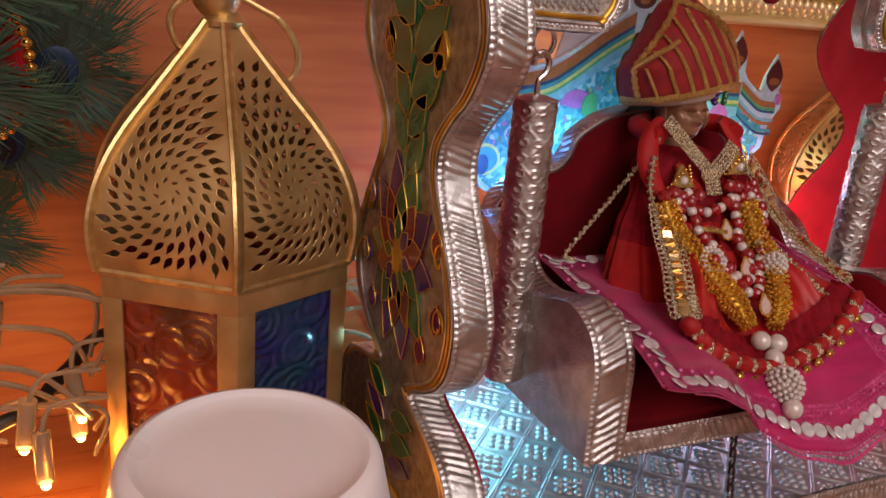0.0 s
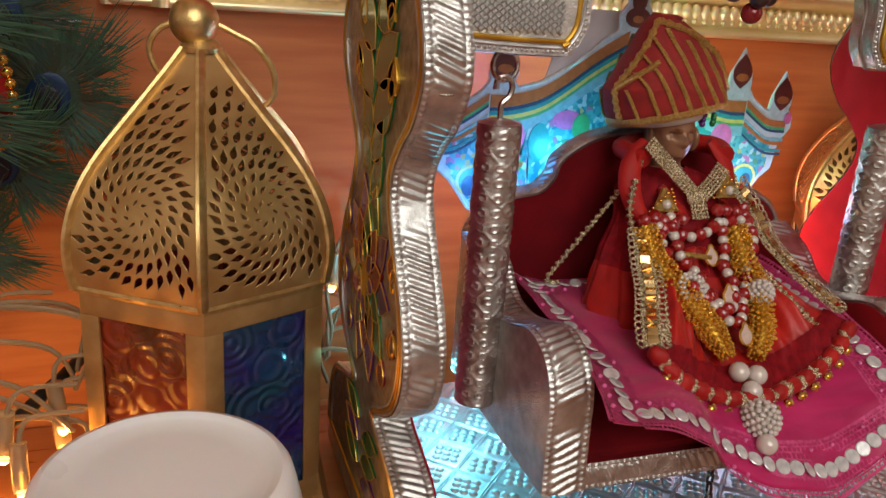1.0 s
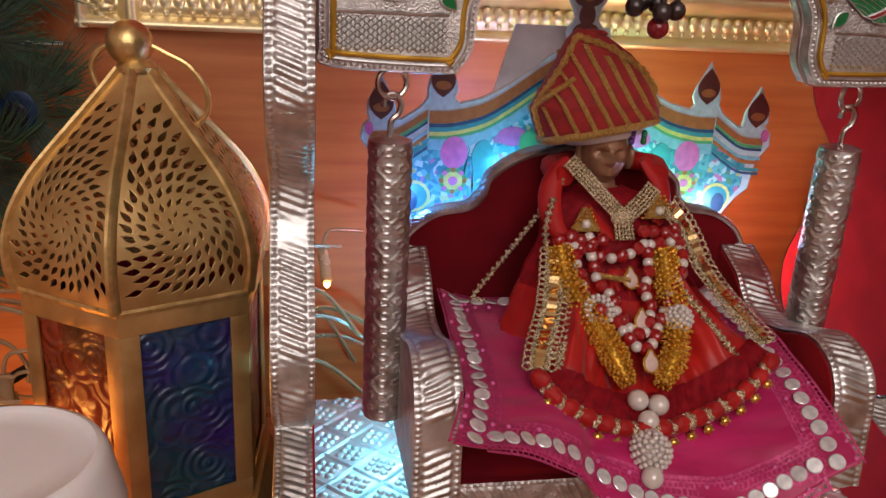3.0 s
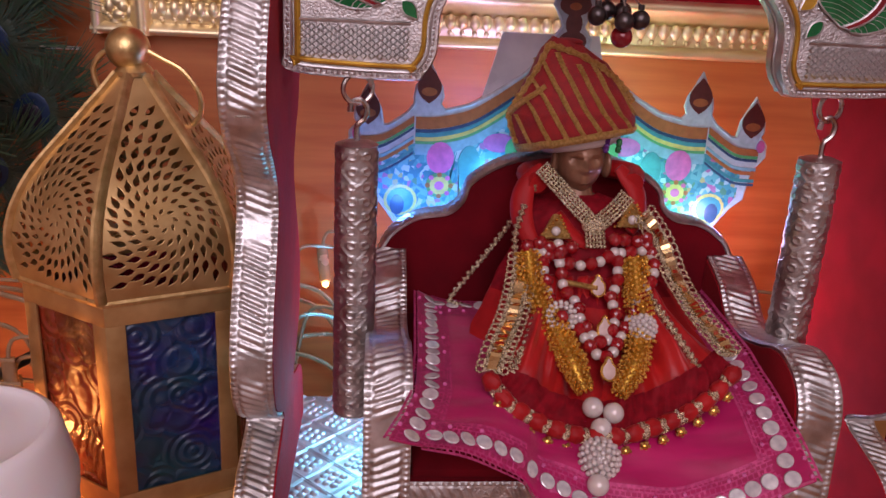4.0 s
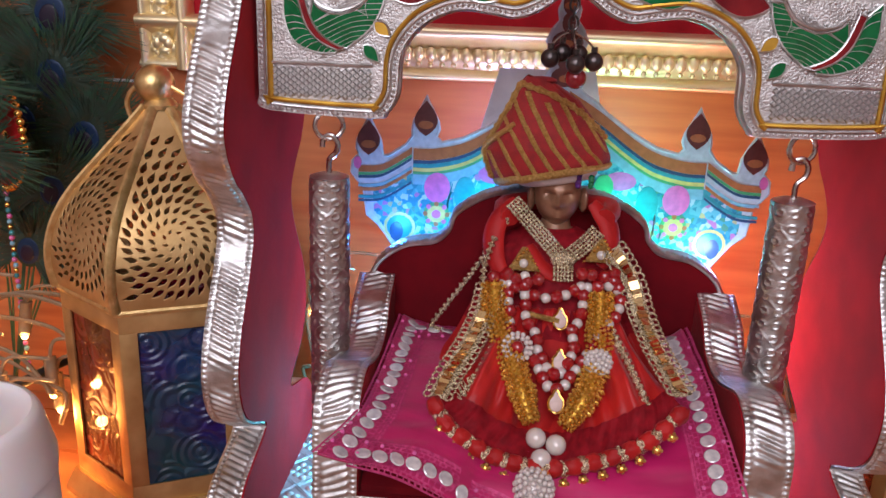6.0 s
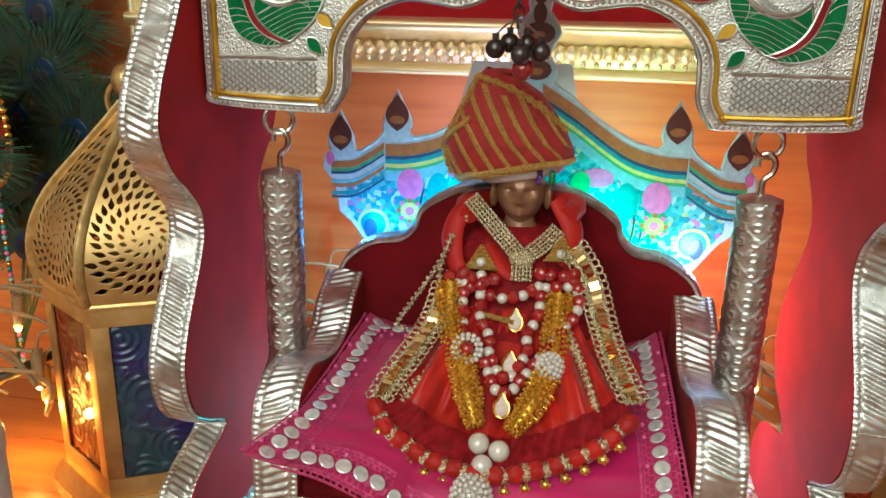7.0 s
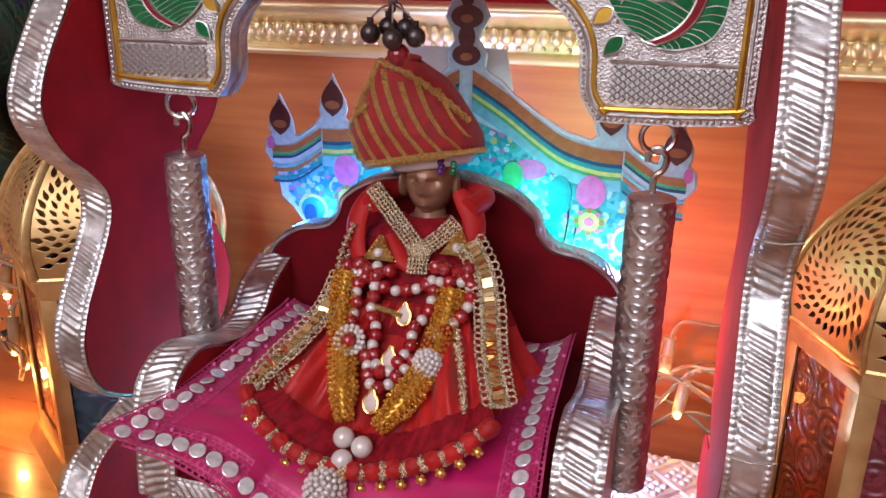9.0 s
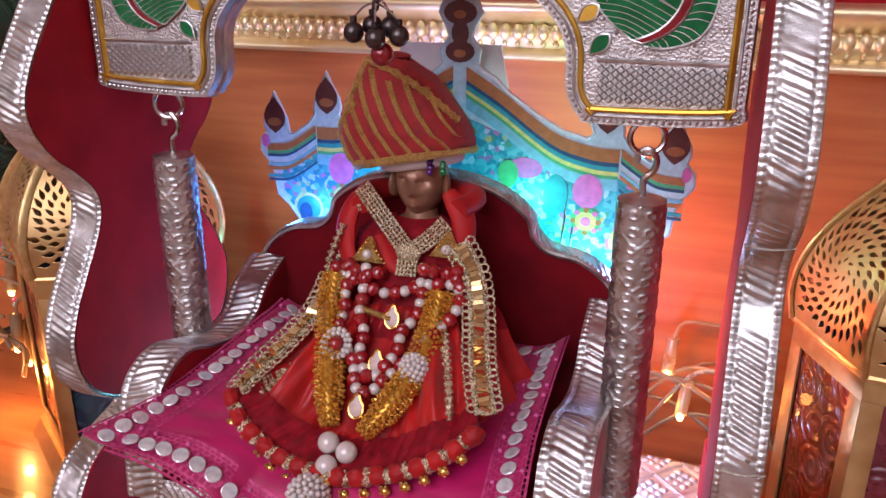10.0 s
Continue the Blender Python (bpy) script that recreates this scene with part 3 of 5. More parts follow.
def dome_panel():
    """One pierced face of the dome, facing -y, with a whirl of teardrop holes."""
    arc = np.concatenate([[0], np.cumsum([(DOME[i + 1] - DOME[i]).length for i in range(len(DOME) - 1)])])
    total = float(arc[-1])
    rad = np.array([p.x for p in DOME])
    hei = np.array([p.y for p in DOME])
    n, m = 170, 330
    vs = np.linspace(0, total, m)
    R, Z = np.interp(vs, arc, rad), np.interp(vs, arc, hei)
    us = np.linspace(-1, 1, n)
    S = us[:, None] * R[None, :] * 0.5
    Hh = np.broadcast_to(vs[None, :], S.shape)
    hole = np.zeros(S.shape, bool)
    c0, r, k = 0.044, 0.0058, 0
    while r < 0.11:
        ln = min(0.0034 + r * 0.19, 0.0096)
        cnt = max(int(2 * math.pi * r / (0.0042 + 0.062 * r)), 7)
        for q in range(cnt):
            th = 2 * math.pi * (q + 0.42 * k) / cnt
            px, ph = r * math.cos(th), c0 + r * math.sin(th)
            half_w = float(np.interp(ph, vs, R)) * 0.5 if 0 < ph < total else 0
            if not (0.0085 < ph < total - 0.016) or abs(px) > half_w - 0.0052:
                continue
            turn = th + 2.45
            dx, dh = math.cos(turn), math.sin(turn)
            a = (S - px) * dx + (Hh - ph) * dh
            b = -(S - px) * dh + (Hh - ph) * dx
            f = np.clip((a + ln / 2) / ln, 0, 1)
            hole |= (np.abs(a) < ln / 2) & (np.abs(b) < (0.10 + 0.90 * np.sin(np.pi * f ** 1.6) ** 0.8) * ln * 0.215)
        r += 0.0066 + 0.045 * r
        k += 1
    bow = 0.0012 * (1 - us[:, None] ** 2) * np.sin(np.linspace(0, math.pi, m))[None, :]
    Y = -(R[None, :] * 0.8660 + bow)
    verts = [(float(S[i, j]), float(Y[i, j]), float(Z[j])) for i in range(n) for j in range(m)]
    faces = [(i * m + j, (i + 1) * m + j, (i + 1) * m + j + 1, i * m + j + 1) for i in range(n - 1) for j in range(m - 1)
             if not (hole[i, j] and hole[i + 1, j + 1] and hole[i + 1, j] and hole[i, j + 1])]
    return mesh_from(verts, faces)


def stained(name, colours):
    """Moulded coloured glass with a raised flower pattern."""
    m = mat(name, colours[1], 0.26, 0.0, dark=colours[0], scale=22, bump=0.0, trans=0.35, coat=0.5)
    nt = m.node_tree
    co = nt.nodes.new("ShaderNodeTexCoord").outputs["Object"]
    vo = nt.nodes.new("ShaderNodeTexVoronoi")
    vo.inputs["Scale"].default_value = 48
    wv = nt.nodes.new("ShaderNodeMath")
    wv.operation = "SINE"
    mu = nt.nodes.new("ShaderNodeMath")
    mu.operation, mu.inputs[1].default_value = "MULTIPLY", 26
    bp = nt.nodes.new("ShaderNodeBump")
    bp.inputs["Strength"].default_value, bp.inputs["Distance"].default_value = 0.5, 0.0014
    nt.links.new(co, vo.inputs["Vector"])
    nt.links.new(vo.outputs["Distance"], mu.inputs[0])
    nt.links.new(mu.outputs[0], wv.inputs[0])
    nt.links.new(wv.outputs[0], bp.inputs["Height"])
    nt.links.new(bp.outputs["Normal"], nt.nodes["Principled BSDF"].inputs["Normal"])
    return m


GLASS = [stained("amber_red_glass", ((0.10, 0.035, 0.010), (0.42, 0.035, 0.008))), stained("blue_violet_glass", ((0.030, 0.006, 0.18), (0.002, 0.085, 0.13))),
         stained("wine_red_glass", ((0.10, 0.004, 0.02), (0.30, 0.012, 0.03)))]
panel_ob = None


def lantern(place, turn, panes, label):
    global panel_ob
    lan = thing("lantern", label, "lantern", "pierced metal lanterns", place=place)
    lan.rotation_euler = (0, 0, radians(turn))
    WZ = 0.151
    for i in range(6):
        ang = 60 * i + 30
        m = pose(0, 0, WZ + 0.001, 0, 0, ang)
        if panel_ob is None:
            panel_ob = put("dome_panel", dome_panel(), LANTERN_GOLD, lan)
            sol = panel_ob.modifiers.new("thickness", "SOLIDIFY")
            sol.thickness = 0.0006
            o = panel_ob
        else:
            o = new("dome_panel", panel_ob.data)
            o.parent = lan
            sol = o.modifiers.new("thickness", "SOLIDIFY")
            sol.thickness = 0.0006
        o.matrix_basis = m
        # edge ridge of the dome
        a = radians(60 * i - 90)
        rid = put("ridge", tube([(p.x * 1.004 * math.cos(a), p.x * 1.004 * math.sin(a), WZ + 0.001 + p.y) for p in DOME], 0.0034, 8, flat=0.55), LANTERN_EDGE, lan)
        # wall with its window
        rot = Matrix.Rotation(radians(ang), 4, "Z")
        ap, hw = 0.0705 * 0.866, 0.03525
        for nm, (x0, x1, z0, z1) in (("top_bar", (-hw, hw, 0.1375, WZ)), ("bottom_bar", (-hw, hw, 0.016, 0.030)), ("side_bar", (-hw, -hw + 0.0105, 0.030, 0.1375)), ("side_bar", (hw - 0.0105, hw, 0.030, 0.1375))):
            bm = box(x0, x1, -ap, -ap + 0.0016, z0, z1, 0.0004)
            bm.transform(rot)
            put(nm, bm, LANTERN_GOLD, lan)
        bm = box(-hw + 0.009, hw - 0.009, -ap + 0.0022, -ap + 0.0046, 0.028, 0.1395)
        bm.transform(rot)
        put("glass_pane", bm, GLASS[panes[i]], lan, ("amber-red", "blue and violet", "wine-red")[panes[i]] + " moulded glass")
    hexa = [(math.cos(radians(60 * i - 90)), math.sin(radians(60 * i - 90))) for i in range(6)]

    def hexring(profile):
        return grid_mesh(6, len(profile), lambda i, j: (profile[j][0] * hexa[i][0], profile[j][0] * hexa[i][1], profile[j][1]), True)

    put("waist_rim", hexring([(0.0690, 0.1495), (0.0722, 0.1495), (0.0727, 0.1515), (0.0720, 0.1530), (0.0690, 0.1530)]), LANTERN_EDGE, lan, smooth=False)
    put("base", hexring([(0.0, 0.016), (0.0735, 0.0165), (0.0745, 0.014), (0.0800, 0.004), (0.0805, 0.0), (0.0, 0.0)]), LANTERN_GOLD, lan, smooth=False)
    put("inner_floor", hexring([(0.0, 0.017), (0.066, 0.017)]), LANTERN_GOLD, lan)
    top = put("finial", ball(0.0125, 24, 16, (-0.003, 0, 0.2815)), LANTERN_EDGE, lan, "round brass ball")
    put("collar", lathe([(0.0105, 0.2665), (0.011, 0.269), (0.009, 0.2715), (0.006, 0.274)], 24), LANTERN_EDGE, lan)
    put("handle", tube(smooth_line([(0.008, -0.001, 0.281), (0.017, -0.001, 0.2765), (0.028, -0.001, 0.2705), (0.0365, 0, 0.258), (0.0365, 0.001, 0.245), (0.029, 0.002, 0.2365)], 6), 0.0017, 8), LANTERN_EDGE, lan, "bent wire carrying ring")
    put("handle", tube(smooth_line([(-0.010, 0.002, 0.281), (-0.020, 0.003, 0.277), (-0.0255, 0.004, 0.268), (-0.023, 0.005, 0.257), (-0.018, 0.006, 0.252)], 6), 0.0017, 8), LANTERN_EDGE, lan, "bent wire carrying ring")
    return lan


lantern((0.0665, 0.4225, 0.0), -4, (1, 2, 0, 2, 1, 0), "antique-gold pierced metal lantern with coloured glass, standing on the table")
lantern((0.588, 0.448, 0.0), 24, (2, 1, 2, 1, 0, 2), "antique-gold pierced metal lantern with wine-red glass, standing on the table")

# ---------- white jar in the foreground ----------
jar = thing("plastic_jar", "white plastic jar with a domed screw lid on the table", "jar", place=(0.0434, 0.2205, 0.0))
put("body", lathe([(0.0, 0.0), (0.043, 0.0), (0.045, 0.003), (0.0455, 0.118), (0.043, 0.124), (0.0, 0.124)], 48), PLASTIC, jar)
put("lid", lathe([(0.0462, 0.122), (0.0465, 0.128), (0.0425, 0.146), (0.0415, 0.1495), (0.0398, 0.1520), (0.0375, 0.1528), (0.0352, 0.1518), (0.0340, 0.1510), (0.025, 0.1512), (0.0, 0.1514)], 64), PLASTIC, jar, "round white lid with a raised rim")


# ---------- printed card throne behind the seat ----------
def flat_mat(name, c, rough=0.35, **k):
    return mat(name, c, rough, 0.0, dark=tuple(v * 0.75 for v in c), scale=220, fine=900, bump=0.03, coat=0.4, **k)


C_WHITE, C_TEAL, C_PINK = flat_mat("print_white", (0.62, 0.66, 0.72)), flat_mat("print_teal", (0.04, 0.30, 0.34)), flat_mat("print_pink", (0.80, 0.16, 0.42))
C_ORANGE, C_BROWN, C_YELLOW = flat_mat("print_orange", (0.50, 0.15, 0.05)), flat_mat("print_maroon", (0.16, 0.035, 0.03)), flat_mat("print_yellow", (0.75, 0.60, 0.18))
C_BLUE, C_GREEN, C_SKY = flat_mat("print_navy", (0.03, 0.08, 0.16)), flat_mat("print_green", (0.10, 0.40, 0.16)), flat_mat("print_sky", (0.24, 0.46, 0.56))

C_FLORAL = flat_mat("print_floral", (0.40, 0.62, 0.70))
nt = C_FLORAL.node_tree
vor = nt.nodes.new("ShaderNodeTexVoronoi")
vor.inputs["Scale"].default_value = 330
nt.links.new(nt.nodes["Texture Coordinate"].outputs["Object"], vor.inputs["Vector"])
sep = nt.nodes.new("ShaderNodeSeparateColor")
nt.links.new(vor.outputs["Color"], sep.inputs[0])
pal = nt.nodes.new("ShaderNodeValToRGB")
pal.color_ramp.interpolation = "CONSTANT"
for pos, col in ((0.0, (0.03, 0.22, 0.30)), (0.25, (0.45, 0.55, 0.60)), (0.40, (0.06, 0.32, 0.38)), (0.66, (0.50, 0.16, 0.34)), (0.72, (0.12, 0.40, 0.46)), (0.90, (0.50, 0.42, 0.18)), (0.95, (0.08, 0.26, 0.16))):
    el = pal.color_ramp.elements.new(pos) if pos else pal.color_ramp.elements[0]
    el.color = (*col, 1)
nt.links.new(sep.outputs[0], pal.inputs["Fac"])
nt.links.new(pal.outputs["Color"], nt.nodes["Principled BSDF"].inputs["Base Color"])

PROP = mat("pale_acrylic", (0.82, 0.84, 0.90), 0.3, 0.0, dark=(0.62, 0.65, 0.72), scale=40, bump=0.0)
KX, KY = 0.3225, 0.425
card = thing("card_throne", "printed card cut-out of an ornate throne with white edges", "cut-out", place=(KX, KY, 0.0))
CARD = [(0.0, 0.349), (0.0035, 0.343), (0.006, 0.337), (0.005, 0.330), (0.009, 0.325), (0.012, 0.318), (0.008, 0.311), (0.006, 0.305), (0.011, 0.298), (0.010, 0.290), (0.014, 0.286), (0.020, 0.283), (0.028, 0.2755),
        (0.045, 0.264), (0.060, 0.256), (0.074, 0.2525), (0.078, 0.256), (0.0762, 0.261), (0.0772, 0.266), (0.0805, 0.272), (0.0845, 0.2815), (0.0885, 0.272), (0.0918, 0.266), (0.0928, 0.260), (0.0925, 0.256), (0.097, 0.250), (0.108, 0.2425), (0.112, 0.2425), (0.1130, 0.2465), (0.1138, 0.252), (0.117, 0.2585), (0.121, 0.2675), (0.125, 0.2585), (0.1283, 0.252), (0.1285, 0.2465), (0.127, 0.243),
        (0.1315, 0.238), (0.132, 0.231), (0.128, 0.226), (0.124, 0.222), (0.123, 0.214), (0.1215, 0.203), (0.114, 0.197), (0.108, 0.189), (0.101, 0.179), (0.096, 0.176), (0.092, 0.180), (0.086, 0.170), (0.080, 0.12), (0.080, 0.0405)]
ch = [Vector(p) for p in CARD]
card_out = ch + [Vector((-p.x, p.y)) for p in reversed(ch[1:])]
put("card", prism(card_out, 0.0, 0.0022, "y"), C_WHITE, card, "white-edged card")
put("prop", prism([Vector(p) for p in ((-0.040, 0.300), (0.020, 0.300), (0.036, 0.225), (-0.060, 0.225))], 0.0125, 0.0140, "y"), PROP, card, "pale translucent acrylic prop")
put("card_edge", tube([(p.x, 0.0011, p.y) for p in card_out], 0.0014, 6, True), C_WHITE, card)


def print_piece(name, mm, shape, lift=0.0004):
    put(name, prism(shape, -lift, 0.0002, "y"), mm, card)


def disc(cx, cz, rx, rz, n=16):
    return [Vector((cx + rx * math.cos(2 * math.pi * i / n), cz + rz * math.sin(2 * math.pi * i / n))) for i in range(n)]


def band(line, d0, d1):
    """The strip between two parallels below a line."""
    def off(d):
        return [p + Vector((0, -d)) for p in line]
    return off(d0) + list(reversed(off(d1)))


for sgn in (-1, 1):
    def fl(shape):
        return [Vector((sgn * p.x, p.y)) for p in shape]

    crest = smooth_line([Vector(p) for p in ((0.004, 0.290), (0.024, 0.278), (0.045, 0.263), (0.060, 0.2545), (0.078, 0.2500), (0.092, 0.2495))], 5)
    for k, (d0, d1, mm) in enumerate(((0.0012, 0.0085, C_ORANGE), (0.0087, 0.0108, C_BLUE), (0.0109, 0.0135, C_TEAL), (0.0136, 0.0160, C_YELLOW), (0.0161, 0.0178, C_GREEN), (0.0179, 0.0245, C_SKY))):
        print_piece("printed_band", mm, fl(band(crest, d0, d1)), 0.0004 + 0.00005 * k)
    wing = smooth_line([Vector(p) for p in ((0.093, 0.2500), (0.104, 0.2425), (0.114, 0.2375), (0.1275, 0.2365))], 5)
    for k, (d0, d1, mm) in enumerate(((0.0010, 0.0052, C_ORANGE), (0.0054, 0.0072, C_GREEN), (0.0074, 0.0092, C_BLUE), (0.013, 0.015, C_SKY), (0.0155, 0.0178, C_ORANGE), (0.0205, 0.0226, C_TEAL), (0.0232, 0.0248, C_BLUE))):
        print_piece("printed_band", mm, fl(band(wing, d0, d1)), 0.0004 + 0.00005 * k)
    for fx, fz in ((0.0845, 0.2565), (0.121, 0.2425)):
        print_piece("printed_finial", C_BROWN, fl(leaf_shape((fx, fz), (fx, fz + 0.0225), 0.33, 0.33)), 0.0006)
        print_piece("printed_finial", C_ORANGE, fl(disc(fx, fz + 0.0072, 0.0048, 0.0026)), 0.0009)
    for (px, pz, rx, rz, mm) in ((0.076, 0.2235, 0.0085, 0.0100, C_PINK), (0.058, 0.220, 0.007, 0.012, C_TEAL), (0.076, 0.2060, 0.0085, 0.0080, C_GREEN), (0.076, 0.2060, 0.0062, 0.0058, C_YELLOW), (0.076, 0.2060, 0.0030, 0.0028, C_PINK),
                                 (0.100, 0.196, 0.0105, 0.0100, C_YELLOW), (0.100, 0.196, 0.0085, 0.0080, C_TEAL), (0.102, 0.193, 0.0045, 0.0065, C_BLUE), (0.040, 0.234, 0.010, 0.006, C_PINK), (0.030, 0.230, 0.006, 0.008, C_GREEN), (0.128, 0.2375, 0.0025, 0.004, C_PINK)):
        print_piece("printed_flower", mm, fl(disc(px, pz, rx, rz)), 0.0005 + 0.0001 * (12 - rx * 1000))
    for i in range(8):
        a = 2 * math.pi * i / 8
        print_piece("printed_petal", C_PINK if i % 2 else C_ORANGE, fl(disc(0.076 + 0.0072 * math.cos(a), 0.206 + 0.0068 * math.sin(a), 0.0016, 0.0016, 8)), 0.0012)
    print_piece("printed_band", C_TEAL, fl(band(smooth_line([Vector((0.066, 0.228)), Vector((0.070, 0.21)), Vector((0.066, 0.185))], 5), 0, 0.002)))
    print_piece("printed_band", C_WHITE, fl(band(smooth_line([Vector((0.052, 0.232)), Vector((0.064, 0.215)), Vector((0.062, 0.185))], 5), 0, 0.003)), 0.0007)
print_piece("printed_ground", C_FLORAL, [Vector(p) for p in ((-0.118, 0.222), (-0.092, 0.232), (-0.060, 0.240), (0.0, 0.262), (0.060, 0.240), (0.092, 0.232), (0.118, 0.222), (0.117, 0.204), (0.100, 0.182), (0.086, 0.172), (0.0, 0.150), (-0.086, 0.172), (-0.100, 0.182), (-0.117, 0.204))], 0.00025)
for z, rx, rz in ((0.340, 0.0042, 0.0060), (0.318, 0.0095, 0.0065), (0.297, 0.0085, 0.0060), (0.307, 0.0050, 0.0070), (0.329, 0.0040, 0.0060)):
    print_piece("printed_finial", C_BROWN, disc(0, z, rx, rz), 0.0005 + rx * 0.03)
for z in (0.340, 0.318, 0.297):
    print_piece("printed_finial", C_ORANGE, disc(0, z - 0.001, 0.0036, 0.0022), 0.0012)

# ---------- cushion and satin cloth on the seat ----------
cushion = tagged(put("seat_cushion", prism([(0.263, 0.1035), (0.262, 0.108), (0.270, 0.1125), (0.300, 0.122), (0.345, 0.134), (0.380, 0.138), (0.3845, 0.136), (0.3845, 0.1035)], 0.2265, 0.4085, "x", 0.002), VELVET_DARK), "dark red padded cushion lying on the swing seat", "cushion")
FZ = smooth_line([Vector((u, z)) for u, z in ((0.0, 0.146), (0.14, 0.138), (0.29, 0.126), (0.37, 0.109), (0.60, 0.094), (0.80, 0.099), (1.0, 0.121))], 6)
FZU, FZV = [p.x for p in FZ], [p.y for p in FZ]


def cloth_at(u, v, lift=0.0):
    """A place on the satin cloth, u across from 0 to 1, v from the back to the front edge."""
    xl, xr = float(np.interp(v, (0, 0.5, 0.74, 0.88, 1.0), (0.2325, 0.2295, 0.2265, 0.2205, 0.2140))), float(np.interp(v, (0, 0.6, 1.0), (0.4005, 0.4020, 0.4065)))
    yf = 0.226 + 0.010 * math.sin(u * 5.2) ** 2 * 0.8
    zf = float(np.interp(u, FZU, FZV))
    g = v ** 3.0
    z = 0.1465 + (zf - 0.1465) * g + 0.0075 * (max(0, 0.16 - u) / 0.16) ** 2 * (1 - v) ** 2 + 0.010 * (max(0, u - 0.88) / 0.12) ** 2 * (1 - v)
    z += 0.0011 * math.sin(u * 31 + v * 9) * v * math.sin(math.pi * min(u * 1.2, 1)) + 0.0010 * noise.noise((u * 5, v * 7, 2.0)) + 0.0007 * max(0, v - 0.62) / 0.38 * math.sin(v * 62 + 5 * math.sin(u * 4)) * min(1, 6 * u, 6 * (1 - u))
    return (xl + (xr - xl) * u, 0.374 + (yf - 0.374) * v, z + lift)


cloth = thing("seat_cloth", "magenta satin cloth with sequinned lace borders spread over the seat cushion", "cloth")
o = put("satin", grid_mesh(150, 110, lambda i, j: cloth_at(i / 149, j / 109)), MAGENTA, cloth)
o.modifiers.new("thickness", "SOLIDIFY").thickness = 0.0012
LACE = mat("pink_lace", (0.68, 0.085, 0.25), 0.40, 0.3, dark=(0.42, 0.03, 0.13), scale=400, fine=1500, bump=0.5)
SEQUIN = mat("mother_of_pearl_sequin", (0.78, 0.77, 0.76), 0.20, 0.3, dark=(0.50, 0.50, 0.53), scale=200, bump=0.05, coat=0.6)


def lace(place_fn, length, width):
    """A net border with woven bars; place_fn(s, w) in metres along and across."""
    st = 0.00062
    n, m = int(length / st), int(width / st)
    verts = [place_fn(i / n * length, j / m * width) for i in range(n + 1) for j in range(m + 1)]
    faces = []
    for i in range(n):
        for j in range(m):
            s, w = (i + 0.5) * st, (j + 0.5) / m
            row = w * 9
            solid = abs(w - 0.5) < 0.13 or w < 0.05 or w > 0.95 or (row % 1) < 0.26 or ((s / 0.0030 + (int(row) % 2) * 0.5) % 1) < 0.30
            if solid:
                faces.append((i * (m + 1) + j, (i + 1) * (m + 1) + j, (i + 1) * (m + 1) + j + 1, i * (m + 1) + j + 1))
    return mesh_from(verts, faces)


WID = 0.021
borders = {"left": (0.150, lambda s, w: cloth_at(-0.012 + w / 0.190, 0.02 + 0.985 * s / 0.150, 0.0016)), "right": (0.150, lambda s, w: cloth_at(1.012 - w / 0.190, 0.02 + 0.985 * s / 0.150, 0.0016)),
           "front": (0.185, lambda s, w: cloth_at(0.07 + 0.86 * s / 0.185, 1.03 - w / 0.150, 0.0018)), "back": (0.160, lambda s, w: cloth_at(0.05 + 0.9 * s / 0.160, 0.0 + w / 0.150, 0.0022))}
seq = None
for key, (ln, fn) in borders.items():
    bo = put("lace_border", lace(fn, ln, WID), LACE, cloth, "pink lace border with round sequins")
    n = int(ln / 0.0081)
    for i in range(n):
        s = (i + 0.5) / n * ln
        a, b, c = Vector(fn(s, WID * 0.5)), Vector(fn(s + 0.001, WID * 0.5)), Vector(fn(s, WID * 0.5 + 0.001))
        t = (b - a).normalized()
        nn = t.cross((c - a).normalized()).normalized()
        nn = nn if nn.z > 0 else -nn
        sd = nn.cross(t)
        m = Matrix((t, sd, nn)).transposed().to_4x4()
        m = m @ Euler((random.uniform(-0.25, 0.25), random.uniform(-0.25, 0.25), 0)).to_matrix().to_4x4()
        if seq is None:
            bm = lathe([(0.0, 0.0), (0.0037, 0.0), (0.0038, 0.0004), (0.0033, 0.0008), (0.0, 0.0008)], 18)
            seq = put("sequin", bm, SEQUIN, bo)
            seq.matrix_basis = Matrix.Translation(a + nn * 0.0006) @ m
        else:
            q = share("sequin", seq, Matrix.Translation(a + nn * 0.0006) @ m, bo)
    for i in range(n * 2):
        if random.random() < 0.35:
            s = (i + 0.5) / n / 2 * ln
            a = Vector(fn(s, WID * (0.18 if i % 2 else 0.82)))
            put("pink_gem", ball(0.0011, 6, 4, a + Vector((0, 0, 0.0006))), C_PINK, bo)

